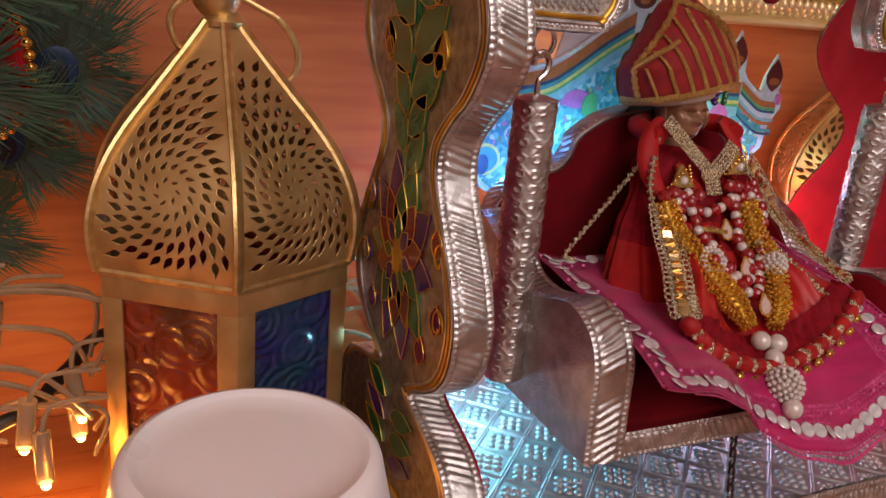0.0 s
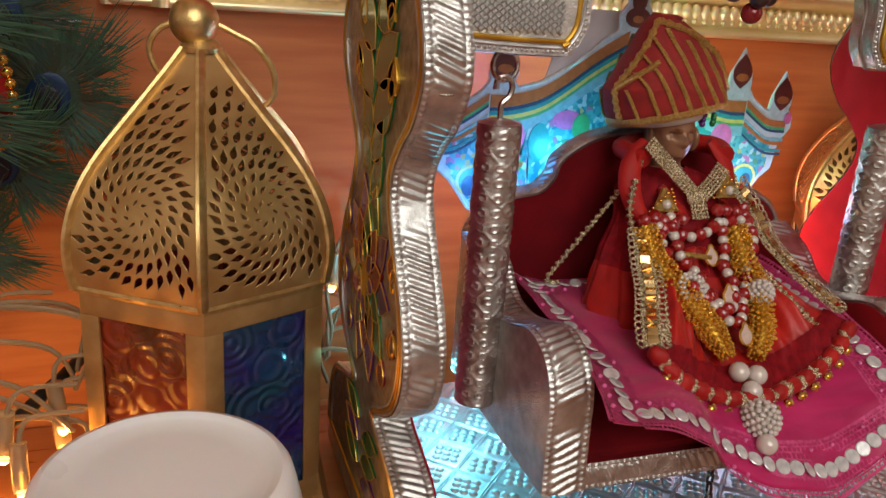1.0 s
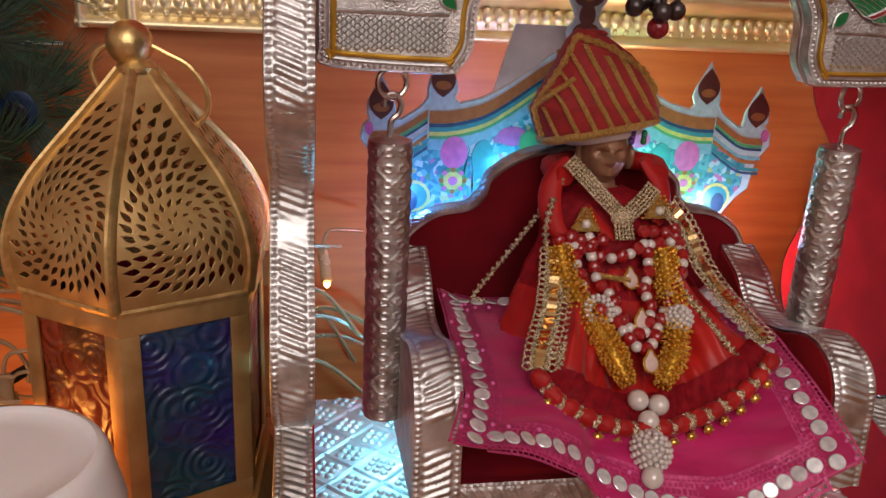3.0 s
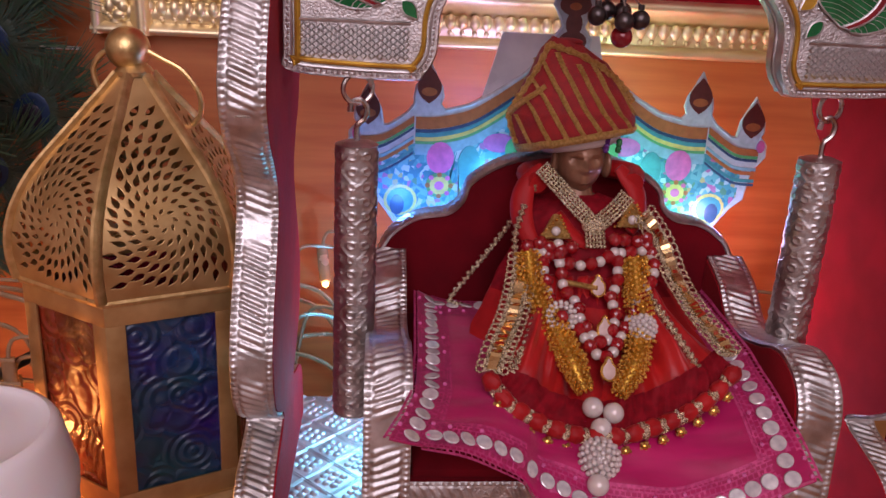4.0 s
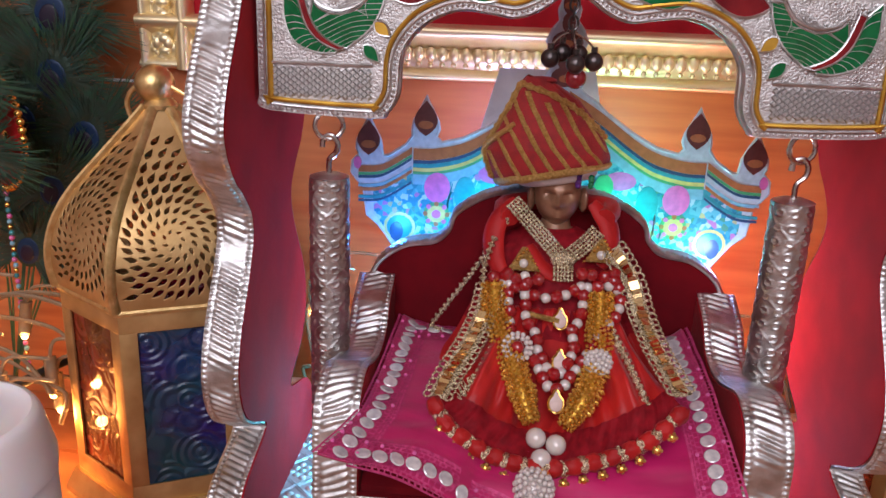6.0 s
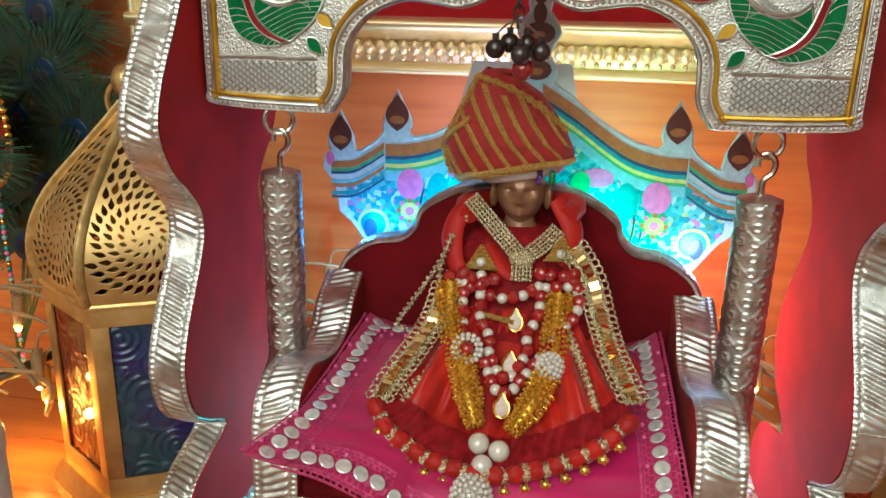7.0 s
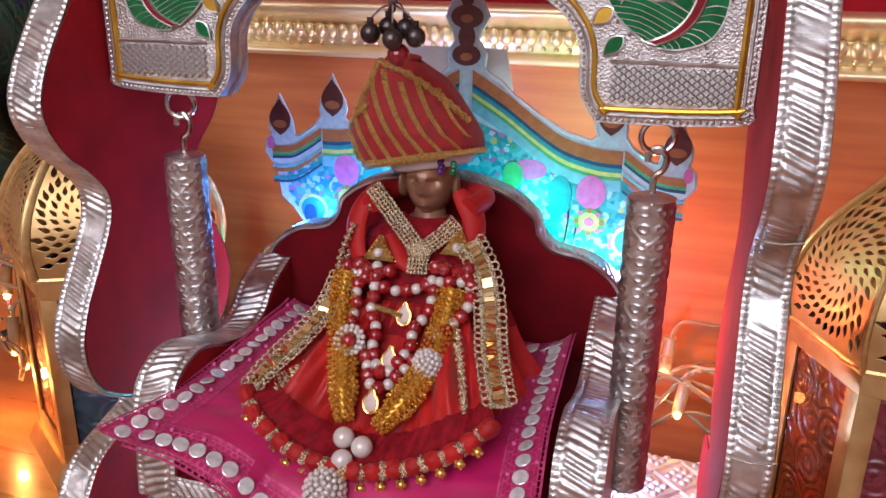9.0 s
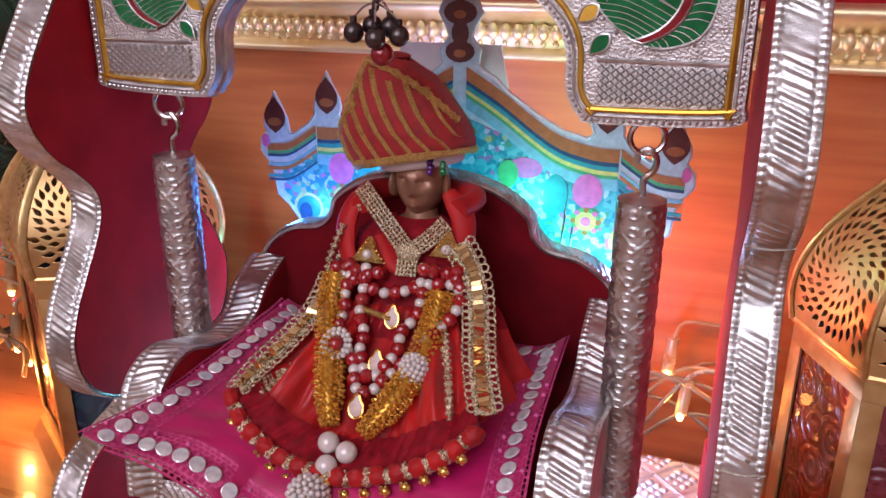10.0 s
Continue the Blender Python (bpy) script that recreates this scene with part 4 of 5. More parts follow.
# ---------- statue ----------
BRONZE = mat("brown_statue_metal", (0.36, 0.18, 0.10), 0.36, 0.3, dark=(0.23, 0.11, 0.06), scale=150, fine=900, bump=0.15, coat=0.2)
bm = bmesh.new()
HC = Vector((0.3200, 0.3715, 0.2370))
bmesh.ops.create_uvsphere(bm, u_segments=48, v_segments=36, radius=1.0)
for v in bm.verts:
    x, y, z = v.co
    front = max(0.0, -y)
    rx, ry, rz = 0.0136, 0.0160, 0.0195
    if z < 0:
        rx *= 1 - 0.22 * z * z
    px, py, pz = x * rx, y * ry, z * rz
    gx, gz = px / 0.0136, pz / 0.0195
    nose = math.exp(-(gx / 0.16) ** 2) * math.exp(-((gz + 0.12) / 0.20) ** 2) * (1 - 0.4 * gz)
    tip = math.exp(-(gx / 0.24) ** 2 - ((gz + 0.20) / 0.09) ** 2)
    brow = math.exp(-((gz - 0.22) / 0.07) ** 2) * math.exp(-((abs(gx) - 0.36) / 0.30) ** 2)
    sock = math.exp(-((abs(gx) - 0.40) / 0.20) ** 2 - ((gz - 0.06) / 0.10) ** 2)
    lips = math.exp(-(gx / 0.32) ** 2) * (math.exp(-((gz + 0.46) / 0.05) ** 2) + math.exp(-((gz + 0.58) / 0.055) ** 2))
    chin = math.exp(-(gx / 0.35) ** 2 - ((gz + 0.82) / 0.14) ** 2)
    if y < 0:
        py -= 0.0034 * nose + 0.0018 * tip + 0.0020 * brow - 0.0040 * sock + 0.0024 * lips + 0.0016 * chin
    v.co = HC + Vector((px, py, pz))
for s in (-1, 1):
    bmesh.ops.create_uvsphere(bm, u_segments=14, v_segments=10, radius=1, matrix=Matrix.Translation(HC + Vector((s * 0.0146, -0.003, -0.003))) @ Matrix.Rotation(radians(s * 20), 4, "Z") @ Matrix.Diagonal((0.0022, 0.0045, 0.0072, 1)))
bmesh.ops.create_cone(bm, cap_ends=True, segments=24, radius1=0.012, radius2=0.008, depth=0.016, matrix=Matrix.Translation((0.320, 0.370, 0.214)))
bmesh.ops.create_uvsphere(bm, u_segments=24, v_segments=16, radius=1, matrix=Matrix.Translation((0.320, 0.368, 0.190)) @ Matrix.Diagonal((0.026, 0.016, 0.030, 1)))
bmesh.ops.create_uvsphere(bm, u_segments=24, v_segments=12, radius=1, matrix=Matrix.Translation((0.322, 0.350, 0.155)) @ Matrix.Diagonal((0.046, 0.034, 0.016, 1)))
tagged(put("statue", bm, BRONZE), "small brown metal deity statue seated on the cloth", "statue")

# ---------- dress ----------
ROBE_RED = mat("red_satin", (0.46, 0.012, 0.009), 0.52, 0.0, dark=(0.26, 0.006, 0.006), scale=60, fine=1600, stretch=(1, 1, 0.3), bump=0.35, sheen=0.05, spec=0.25)
ROBE_DARK = mat("crimson_net", (0.28, 0.007, 0.014), 0.7, 0.0, dark=(0.16, 0.004, 0.008), scale=200, fine=1500, bump=0.5, spec=0.15)
ROBE_SATIN = mat("bright_red_satin", (0.52, 0.011, 0.007), 0.34, 0.0, dark=(0.30, 0.005, 0.005), scale=60, fine=1600, stretch=(1, 1, 0.3), bump=0.3, sheen=0.1, spec=0.4)
ZARI = mat("zari_gold_thread", (0.72, 0.48, 0.16), 0.36, 0.85, dark=(0.46, 0.27, 0.06), scale=700, fine=2600, bump=0.9, depth=0.0012)
SILVER_LACE = mat("silver_gold_lace", (0.82, 0.72, 0.50), 0.26, 0.9, dark=(0.46, 0.38, 0.22), scale=900, fine=2600, bump=0.7, depth=0.001)
GOLD_MIRROR = mat("gold_mirror", (0.90, 0.70, 0.36), 0.22, 1.0, dark=(0.74, 0.50, 0.20), bump=0.02)
PEARL = mat("white_pearl", (0.68, 0.60, 0.55), 0.14, 0.05, dark=(0.60, 0.51, 0.46), bump=0.0, coat=0.8, sss=0.1)
STONE = mat("pale_pink_stone", (0.62, 0.46, 0.40), 0.42, 0.0, dark=(0.50, 0.35, 0.30), scale=300, bump=0.0, coat=0.15)
RED_BEAD = mat("red_glass_bead", (0.42, 0.012, 0.014), 0.10, 0.0, dark=(0.24, 0.005, 0.008), bump=0.0, coat=0.8, trans=0.15)
TINSEL = mat("gold_tinsel", (0.98, 0.70, 0.17), 0.26, 0.95, dark=(0.84, 0.48, 0.06), scale=500, bump=0.2)


def body(x, z, lift=0.0):
    """A place just before the front of the dressed figure; the sleeves reach forward."""
    y = float(np.interp(z, (0.120, 0.137, 0.152, 0.164, 0.180, 0.203, 0.234), (0.252, 0.272, 0.286, 0.304, 0.325, 0.338, 0.350)))
    return Vector((x, y - 4 * (x - 0.321) ** 2 * min(1, max(0, (0.19 - z) / 0.02)) - 0.9 * (lift - 0.005), z))


RINGS = [(0.2185, 0.319, 0.369, 0.012, 0.010), (0.2145, 0.319, 0.366, 0.024, 0.014), (0.208, 0.319, 0.364, 0.032, 0.017), (0.197, 0.320, 0.360, 0.035, 0.018), (0.180, 0.321, 0.356, 0.041, 0.024), (0.162, 0.323, 0.348, 0.053, 0.037), (0.146, 0.324, 0.338, 0.062, 0.047), (0.136, 0.325, 0.332, 0.064, 0.051)]
ra = np.array(RINGS)
dress = thing("dress", "red satin dress with gold and silver trims worn by the statue", "dress")


def robe(i, j, n=140, m=70):
    a, f = 2 * math.pi * i / n, j / (m - 1)
    z = 0.2185 + (0.136 - 0.2185) * f
    cx, cy, rx, ry = (float(np.interp(-z, -ra[:, 0], ra[:, k])) for k in (1, 2, 3, 4))
    if a < math.pi:
        ry *= 0.5
    w = 1 + 0.055 * f * math.sin(a * 17 + 2 * math.sin(f * 3)) + 0.03 * f * math.sin(a * 29 + 1) + 0.07 * noise.noise((math.cos(a) * 3, math.sin(a) * 3, f * 5)) + 0.03 * f * abs(math.sin(a * 9 + f * 2))
    return (cx + rx * w * math.cos(a), cy + ry * w * math.sin(a), z)


put("bodice", grid_mesh(140, 43, robe, True), ROBE_DARK, dress, "dark crimson net bodice")
put("skirt", grid_mesh(140, 28, lambda i, j: robe(i, j + 42), True), ROBE_RED, dress, "gathered red satin skirt")
HEM = [(0.2611, 0.1520), (0.2688, 0.1428), (0.2799, 0.1358), (0.2922, 0.1308), (0.3072, 0.1278), (0.3223, 0.1273), (0.3376, 0.1302), (0.3515, 0.1345), (0.3682, 0.1435), (0.3813, 0.1545)]
hem_fine = resample(smooth_line([body(x, z, 0.004) for x, z in HEM], 8), 0.0009)[0]


def lap(i, j, m=40):
    """The front of the skirt over the folded legs, from the waist down to the hem, gathered and raised at the knees."""
    u, v = i / (len(hem_fine) - 1), j / (m - 1)
    a = body(0.291 + 0.062 * u, 0.181, -0.002)
    p = a.lerp(hem_fine[i], v)
    bulge = math.sin(math.pi * v) * (-0.0055 + 0.011 * math.exp(-((u - 0.16) / 0.10) ** 2) + 0.011 * math.exp(-((u - 0.82) / 0.10) ** 2))
    fold = (0.0014 * math.sin(u * 46 + 2.2 * math.sin(v * 4)) + 0.0009 * math.sin(u * 97 + 3 * v)) * math.sin(math.pi * min(v * 0.8 + 0.15, 1)) + 0.002 * noise.noise((u * 9, v * 5, 4.0))
    return p + Vector((0, -0.7, 0.75)) * (bulge + fold)


put("skirt_lap", grid_mesh(len(hem_fine), 40, lap), ROBE_SATIN, dress, "shiny red satin gathered over the knees").modifiers.new("thickness", "SOLIDIFY").thickness = 0.001
put("net_edging", grid_mesh(len(hem_fine), 9, lambda i, j: Vector(lap(i, 31 + j)) + Vector((0, -0.7, 0.75)) * (0.0016 + 0.0008 * math.sin(i * 0.9 + j))), ROBE_DARK, dress, "dark crimson net edging")


def ribbon(path, width, fn_normal=None):
    p, ln = resample(path, 0.0012)
    n = len(p)
    out = []
    for i in range(n):
        t = (p[min(i + 1, n - 1)] - p[max(i - 1, 0)]).normalized()
        nn = Vector((0.25 * (p[i].x - 0.321) / 0.04, -0.8, 0.6)).normalized()
        nn = (nn - t * nn.dot(t)).normalized()
        out.append((p[i], t, nn.cross(t), nn))
    return out


def trim(path, width, name="trim_band"):
    """A mirror-plate trim: a lace band, gold plates set slantwise and loops down both edges."""
    fr = ribbon(path, width)
    n = len(fr)
    band_ob = put(name, grid_mesh(n, 5, lambda i, j: fr[i][0] + fr[i][2] * width * (j / 4 - 0.5) + fr[i][3] * 0.0006 * math.sin(j * 2 + i)), SILVER_LACE, dress, "silver-gold lace trim")
    for i in range(2, n - 2, 2):
        c, t, s, nn = fr[i]
        m = Matrix((s, t, nn)).transposed().to_4x4()
        bm = bmesh.new()
        bmesh.ops.create_cube(bm, size=1, matrix=Matrix.Translation(c + nn * 0.0012) @ m @ Matrix.Rotation(radians(random.uniform(-26, 26)), 4, "X") @ Matrix.Rotation(radians(random.uniform(-26, 26)), 4, "Y") @ Matrix.Diagonal((width * 0.50, 0.0021, 0.0007, 1)))
        put("mirror_plate", bm, GOLD_MIRROR, band_ob, smooth=False)
    for side in (-1, 1):
        for i in range(1, n - 1, 3):
            c, t, s, nn = fr[i]
            cc = c + s * side * width * 0.56 + nn * 0.0006
            pts = [cc + t * 0.0021 * math.cos(a) + s * 0.0023 * math.sin(a) for a in np.linspace(0, 2 * math.pi, 11)[:-1]]
            put("loop", tube(pts, 0.00055, 5, True), SILVER_LACE, band_ob)
    return band_ob


def P(pts, lift=0.0):
    return smooth_line([body(x, z, lift) for x, z in pts], 8)


trim(P(((0.350, 0.214), (0.3602, 0.1997), (0.3658, 0.1843), (0.3711, 0.1735), (0.3774, 0.1652), (0.3828, 0.1592)), 0.005), 0.0100)
trim(P(((0.2850, 0.192), (0.2818, 0.1786), (0.2752, 0.1683), (0.2672, 0.1595), (0.2628, 0.1529)), 0.005), 0.0100)
for pts in (((0.3508, 0.1757), (0.357, 0.1672), (0.3625, 0.1583), (0.3666, 0.1525)), ((0.288, 0.167), (0.281, 0.158), (0.272, 0.149)), ((0.286, 0.216), (0.281, 0.200), (0.282, 0.186)), ((0.3525, 0.1715), (0.3595, 0.1630), (0.3650, 0.1545))):
    fr = ribbon(P(pts, 0.002), 0.004)
    put("silver_braid", tube(resample([q[0] for q in fr], 0.0005)[0], lambda f, k=len(fr): 0.0015 + 0.0008 * math.sin(f * k * 1.9), 8), SILVER_LACE, dress, "knotted silver braid")
# frayed silver threads at the sleeve
for i in range(26):
    x = 0.268 + 0.014 * random.random()
    p0 = body(x, 0.155 + 0.4 * (x - 0.268), 0.006)
    put("thread", tube([p0, p0 + Vector((0.004 + 0.004 * random.random(), -0.003, -0.006 - 0.006 * random.random()))], 0.00025, 4), SILVER_LACE, dress)
# puffed hem with gold bells
hem_pts, hl = resample(P(HEM, 0.0065), 0.0048)
for i in range(len(hem_pts) - 1):
    c = (hem_pts[i] + hem_pts[i + 1]) / 2
    t = (hem_pts[i + 1] - hem_pts[i]).normalized()
    if i % 2 == 0:
        bm = ball(1, 14, 10)
        for v in bm.verts:
            v.co *= 1 + 0.22 * noise.noise(v.co * 2.6 + c * 300)
        bm.transform(Matrix.Translation(c) @ t.to_track_quat("X", "Z").to_matrix().to_4x4() @ Matrix.Diagonal((0.0056, 0.0040, 0.0044, 1)))
        put("hem_puff", bm, ROBE_RED, dress, "red puffed hem ribbon")
    else:
        bm = bmesh.new()
        bmesh.ops.create_icosphere(bm, subdivisions=2, radius=1.0)
        for v in bm.verts:
            v.co *= random.uniform(0.0026, 0.0048)
        bm.transform(Matrix.Translation(c))
        put("hem_knot", bm, SILVER_LACE, dress, "gold thread knot")
    if i % 2 == 1:
        b = put("hem_bell", ball(0.0024, 10, 7, c + Vector((0, -0.003, -0.0062))), BRIGHT_GOLD, dress, "tiny gold bell")
        for k in range(5):
            a = 2 * math.pi * k / 5
            put("bell_petal", ball(0.0010, 6, 4, c + Vector((0.0019 * math.cos(a), -0.0042, -0.0056 + 0.0019 * math.sin(a)))), ZARI, b)
# scarf, sash, brooches
scarf = thing("neck_scarf", "red silk scarf draped round the neck of the statue", "scarf")
for pts, r in ((((0.297, 0.234), (0.2885, 0.2255), (0.2852, 0.2142), (0.2872, 0.2028), (0.2929, 0.1935)), 0.0062), (((0.3385, 0.2350), (0.3430, 0.2300), (0.3485, 0.2225), (0.3495, 0.2107), (0.345, 0.202)), 0.0062), (((0.305, 0.211), (0.312, 0.201), (0.322, 0.195)), 0.006)):
    put("fold", tube(P(pts, -0.004), lambda f, r=r: r * (0.55 + 0.45 * math.sin(math.pi * f)), 12, flat=0.55), ROBE_RED, scarf)
put("fold", tube(smooth_line([(0.294, 0.352, 0.226), (0.291, 0.372, 0.228), (0.318, 0.390, 0.228), (0.349, 0.372, 0.230), (0.346, 0.352, 0.228)], 6), 0.0055, 10), ROBE_RED, scarf)
sash = thing("silver_sash", "woven silver-gold sash crossed on the chest of the statue", "sash")
for pts, k in ((((0.2945, 0.2355), (0.3095, 0.2205), (0.3236, 0.2069)), 5), (((0.3420, 0.2225), (0.3345, 0.2145), (0.3240, 0.2065)), 5), (((0.3236, 0.2090), (0.3240, 0.2030), (0.3242, 0.1959)), 6)):
    fr = ribbon(P(pts, 0.004), 0.009)
    for q in range(k):
        off = (q - (k - 1) / 2) * 0.0019
        cord = resample([f[0] + f[2] * off for f in fr], 0.00045)[0]
        put("bead_cord", tube(cord, lambda f, n=len(cord): 0.00078 + 0.00030 * math.sin(f * n * 1.25), 6), SILVER_LACE, sash)
put("knot", ball(1, 12, 8, body(0.3238, 0.2065, 0.004), (0.007, 0.003, 0.005)), SILVER_LACE, sash)
for x, z in ((0.3025, 0.2050), (0.3440, 0.2115)):
    br = thing("brooch", "triangular gold brooch with a pearl on the dress", "brooch", "brooches on the dress", place=body(x, z, 0.004))
    tri = [Vector((-0.0085, -0.0055)), Vector((0.0085, -0.0055)), Vector((0.0012, 0.0075)), Vector((-0.0012, 0.0075))]
    bm = prism(tri, -0.0012, 0.001, "y", 0.0005, 1)
    bm.transform(Matrix.Rotation(radians(-22), 4, "X"))
    put("plate", bm, ZARI, br)
    bm = ball(0.0026, 12, 8, (0, -0.002, -0.001))
    put("pearl", bm, PEARL, br)
    for i in range(18):
        f = i / 18 * 3
        a, b = tri[(0, 1, 2)[int(f)]], tri[(1, 2, 0)[int(f)]]
        q = a.lerp(b, f % 1)
        put("gold_bead", ball(0.0010, 6, 5, (q.x, -0.0012 - 0.2 * q.y, q.y)), BRIGHT_GOLD, br)

# ---------- necklaces ----------
pearl_ob, red_ob = None, None


def strand(name, label, pts, first=0, step=0.0060, lift=0.006, pearls=True):
    global pearl_ob, red_ob
    neck = thing(name, label, "necklace")
    path, ln = resample(P(pts, lift), step)
    put("string", tube(path, 0.0004, 4), ROBE_RED, neck)
    for i, c in enumerate(path):
        if pearls and (i + first) % 2:
            if pearl_ob is None:
                pearl_ob = put("pearl", ball(0.0029, 16, 12), PEARL, neck)
                q = pearl_ob
            else:
                q = share("pearl", pearl_ob, Matrix.Identity(4), neck)
        else:
            if red_ob is None:
                red_ob = put("red_bead", ball(0.0038, 12, 8), RED_BEAD, neck, smooth=False)
                q = red_ob
            else:
                q = share("red_bead", red_ob, Matrix.Identity(4), neck)
        q.matrix_basis = pose(*(c + Vector((random.uniform(-1, 1), random.uniform(-1, 0), random.uniform(-1, 1))) * 0.0006), random.uniform(0, 90), random.uniform(0, 90), 0)
    return neck


strand("bead_necklace", "long necklace of white pearls and red glass beads", ((0.2944, 0.1990), (0.2955, 0.1870), (0.2962, 0.1784), (0.2974, 0.1732), (0.3019, 0.1687), (0.3094, 0.1639), (0.3138, 0.1588), (0.3201, 0.1541), (0.3283, 0.1585), (0.3348, 0.1645), (0.3400, 0.1704), (0.3460, 0.1760), (0.3532, 0.1831), (0.3549, 0.1901), (0.3514, 0.1985)), 0, 0.0054)
strand("bead_necklace", "short necklace of white pearls and red glass beads", ((0.3036, 0.1975), (0.3045, 0.1858), (0.3062, 0.1773), (0.3106, 0.1721), (0.3127, 0.1659), (0.3185, 0.1596), (0.3240, 0.1601), (0.3301, 0.1674), (0.3300, 0.1746), (0.3356, 0.1828), (0.3343, 0.1950)), 1, 0.0054)
strand("bead_necklace", "bead collar of white pearls and red glass beads", ((0.2874, 0.1960), (0.2953, 0.1925), (0.3036, 0.1905), (0.3143, 0.1880), (0.3251, 0.1899), (0.3344, 0.1935), (0.3452, 0.1948), (0.3544, 0.1950)), 0, 0.0056, 0.005)
strand("bead_necklace", "short row of dark red glass beads below the brooch", ((0.3340, 0.2010), (0.3400, 0.2005), (0.3460, 0.2005), (0.3520, 0.2020)), 0, 0.0058, 0.006, False)
strand("bead_necklace", "short row of dark red glass beads below the brooch", ((0.2930, 0.1980), (0.2985, 0.1962), (0.3050, 0.1955), (0.3110, 0.1965)), 0, 0.0058, 0.006, False)
flute = tagged(put("toy_flute", tube([body(0.3045, 0.1812, 0.008), body(0.3227, 0.1790, 0.010)], 0.0015, 12), ZARI), "small silver-gold flute held across the chest", "flute")


def garland(pts):
    g = thing("tinsel_garland", "thick gold tinsel garland hanging on the chest of the statue", "garland", "tinsel garlands")
    path, ln = resample(P(pts, 0.0045), 0.0016)
    put("core", tube(path, lambda f: 0.0040 * (1 - 0.55 * max(0, f - 0.8) / 0.2), 10), GOLD, g)
    bm = bmesh.new()
    n = len(path)
    for i, c in enumerate(path):
        t = (path[min(i + 1, n - 1)] - path[max(i - 1, 0)]).normalized()
        u = t.orthogonal().normalized()
        w = t.cross(u)
        for k in range(9):
            a = 2 * math.pi * k / 9 + i * 0.35
            d = u * math.cos(a) + w * math.sin(a)
            taper = 1 - 0.5 * max(0, i / n - 0.8) / 0.2
            r = taper * (0.0064 + random.uniform(-0.0006, 0.0012))
            bmesh.ops.create_icosphere(bm, subdivisions=1, radius=0.00105, matrix=Matrix.Translation(c + d * r + t * 0.0008))
            bmesh.ops.create_cone(bm, cap_ends=False, segments=4, radius1=0.0005, radius2=0.0004, depth=0.003 * taper, matrix=Matrix.Translation(c + d * (r - 0.0014 * taper)) @ d.to_track_quat("Z", "X").to_matrix().to_4x4())
    ob = put("tinsel", bm, TINSEL, g)
    ob["kind"] = "stuff"


garland(((0.2874, 0.1930), (0.2890, 0.1794), (0.2939, 0.1703), (0.3006, 0.1592), (0.3052, 0.1508), (0.3090, 0.1425)))
garland(((0.3445, 0.1911), (0.3443, 0.1763), (0.3425, 0.1640), (0.3358, 0.1525), (0.3268, 0.1415)))


def pearl_flower(centre, r, count, label):
    f = thing("pearl_flower", label, "ornament", place=centre)
    put("heart", ball(r * 0.86, 16, 12), PEARL, f)
    for i in range(count):
        z = 1 - 2 * (i + 0.5) / count
        a = i * 2.39996
        q = Vector((math.sqrt(1 - z * z) * math.cos(a), math.sqrt(1 - z * z) * math.sin(a), z)) * r
        o = share("seed_pearl", pearl_ob, pose(*q), f)
        o.scale = (0.46,) * 3
    return f


ring_flower = thing("pearl_ring", "ring of seed pearls round a red glass bead on the necklace", "ornament", place=body(0.301, 0.1700, 0.013))
put("red_bead", ball(0.0036, 14, 10, (0, -0.001, 0)), RED_BEAD, ring_flower, "red glass bead")
for rad, cnt in ((0.0052, 12), (0.0072, 16)):
    for i in range(cnt):
        a = 2 * math.pi * i / cnt
        o = share("seed_pearl", pearl_ob, pose(rad * math.cos(a), 0.6 * rad * math.sin(a) - 0.0006, 0.8 * rad * math.sin(a)), ring_flower)
        o.scale = (0.46,) * 3
pearl_flower(body(0.3425, 0.1655, 0.010), 0.0064, 80, "round cluster of seed pearls on the necklace")
for x, z in ((0.323, 0.1645), (0.3212, 0.1512), (0.3232, 0.1795)):
    pd = thing("drop_pendant", "teardrop pearl pendant in a gold setting", "pendant", "drop pendants", place=body(x, z, 0.010))
    shape = [Vector((0.0032 * math.sin(a) * (1 + 0.25 * math.cos(a)), 0.0052 * -math.cos(a) * 1.0 + 0.0006)) for a in np.linspace(0, 2 * math.pi, 19)[:-1]]
    bm = prism([Vector((p.x * (0.62 if p.y > 0.002 else 1), p.y)) for p in shape], -0.0010, 0.0006, "y", 0.0006, 2)
    bm.transform(Matrix.Rotation(radians(-25), 4, "X"))
    put("stone", bm, STONE, pd)
    bm = tube([Vector((p.x * (0.70 if p.y > 0.002 else 1.1), -0.0003, p.y * 1.1)) for p in shape], 0.0007, 6, True)
    bm.transform(Matrix.Rotation(radians(-25), 4, "X"))
    put("setting", bm, BRIGHT_GOLD, pd)
tassel = thing("pearl_tassel", "tassel of large white pearls ending the garland", "tassel")
for c, r in ((body(0.3120, 0.1370, 0.007), 0.0051), (body(0.3218, 0.1351, 0.007), 0.0051), (body(0.3146, 0.1305, 0.008), 0.0051), (Vector((0.309, 0.2395, 0.1150)), 0.0051)):
    put("large_pearl", ball(r, 22, 16, c), PEARL, tassel)
put("tinsel_cap", ball(0.0050, 12, 8, (0.3135, 0.2570, 0.1260), (1.3, 1, 0.6)), TINSEL, tassel)
pearl_flower(Vector((0.3115, 0.2495, 0.1220)), 0.0090, 120, "beaded pearl bell of the tassel")
put("cord", tube([(0.3155, 0.262, 0.129), (0.3115, 0.2495, 0.122), (0.309, 0.2395, 0.115)], 0.0005, 5), TINSEL, tassel)

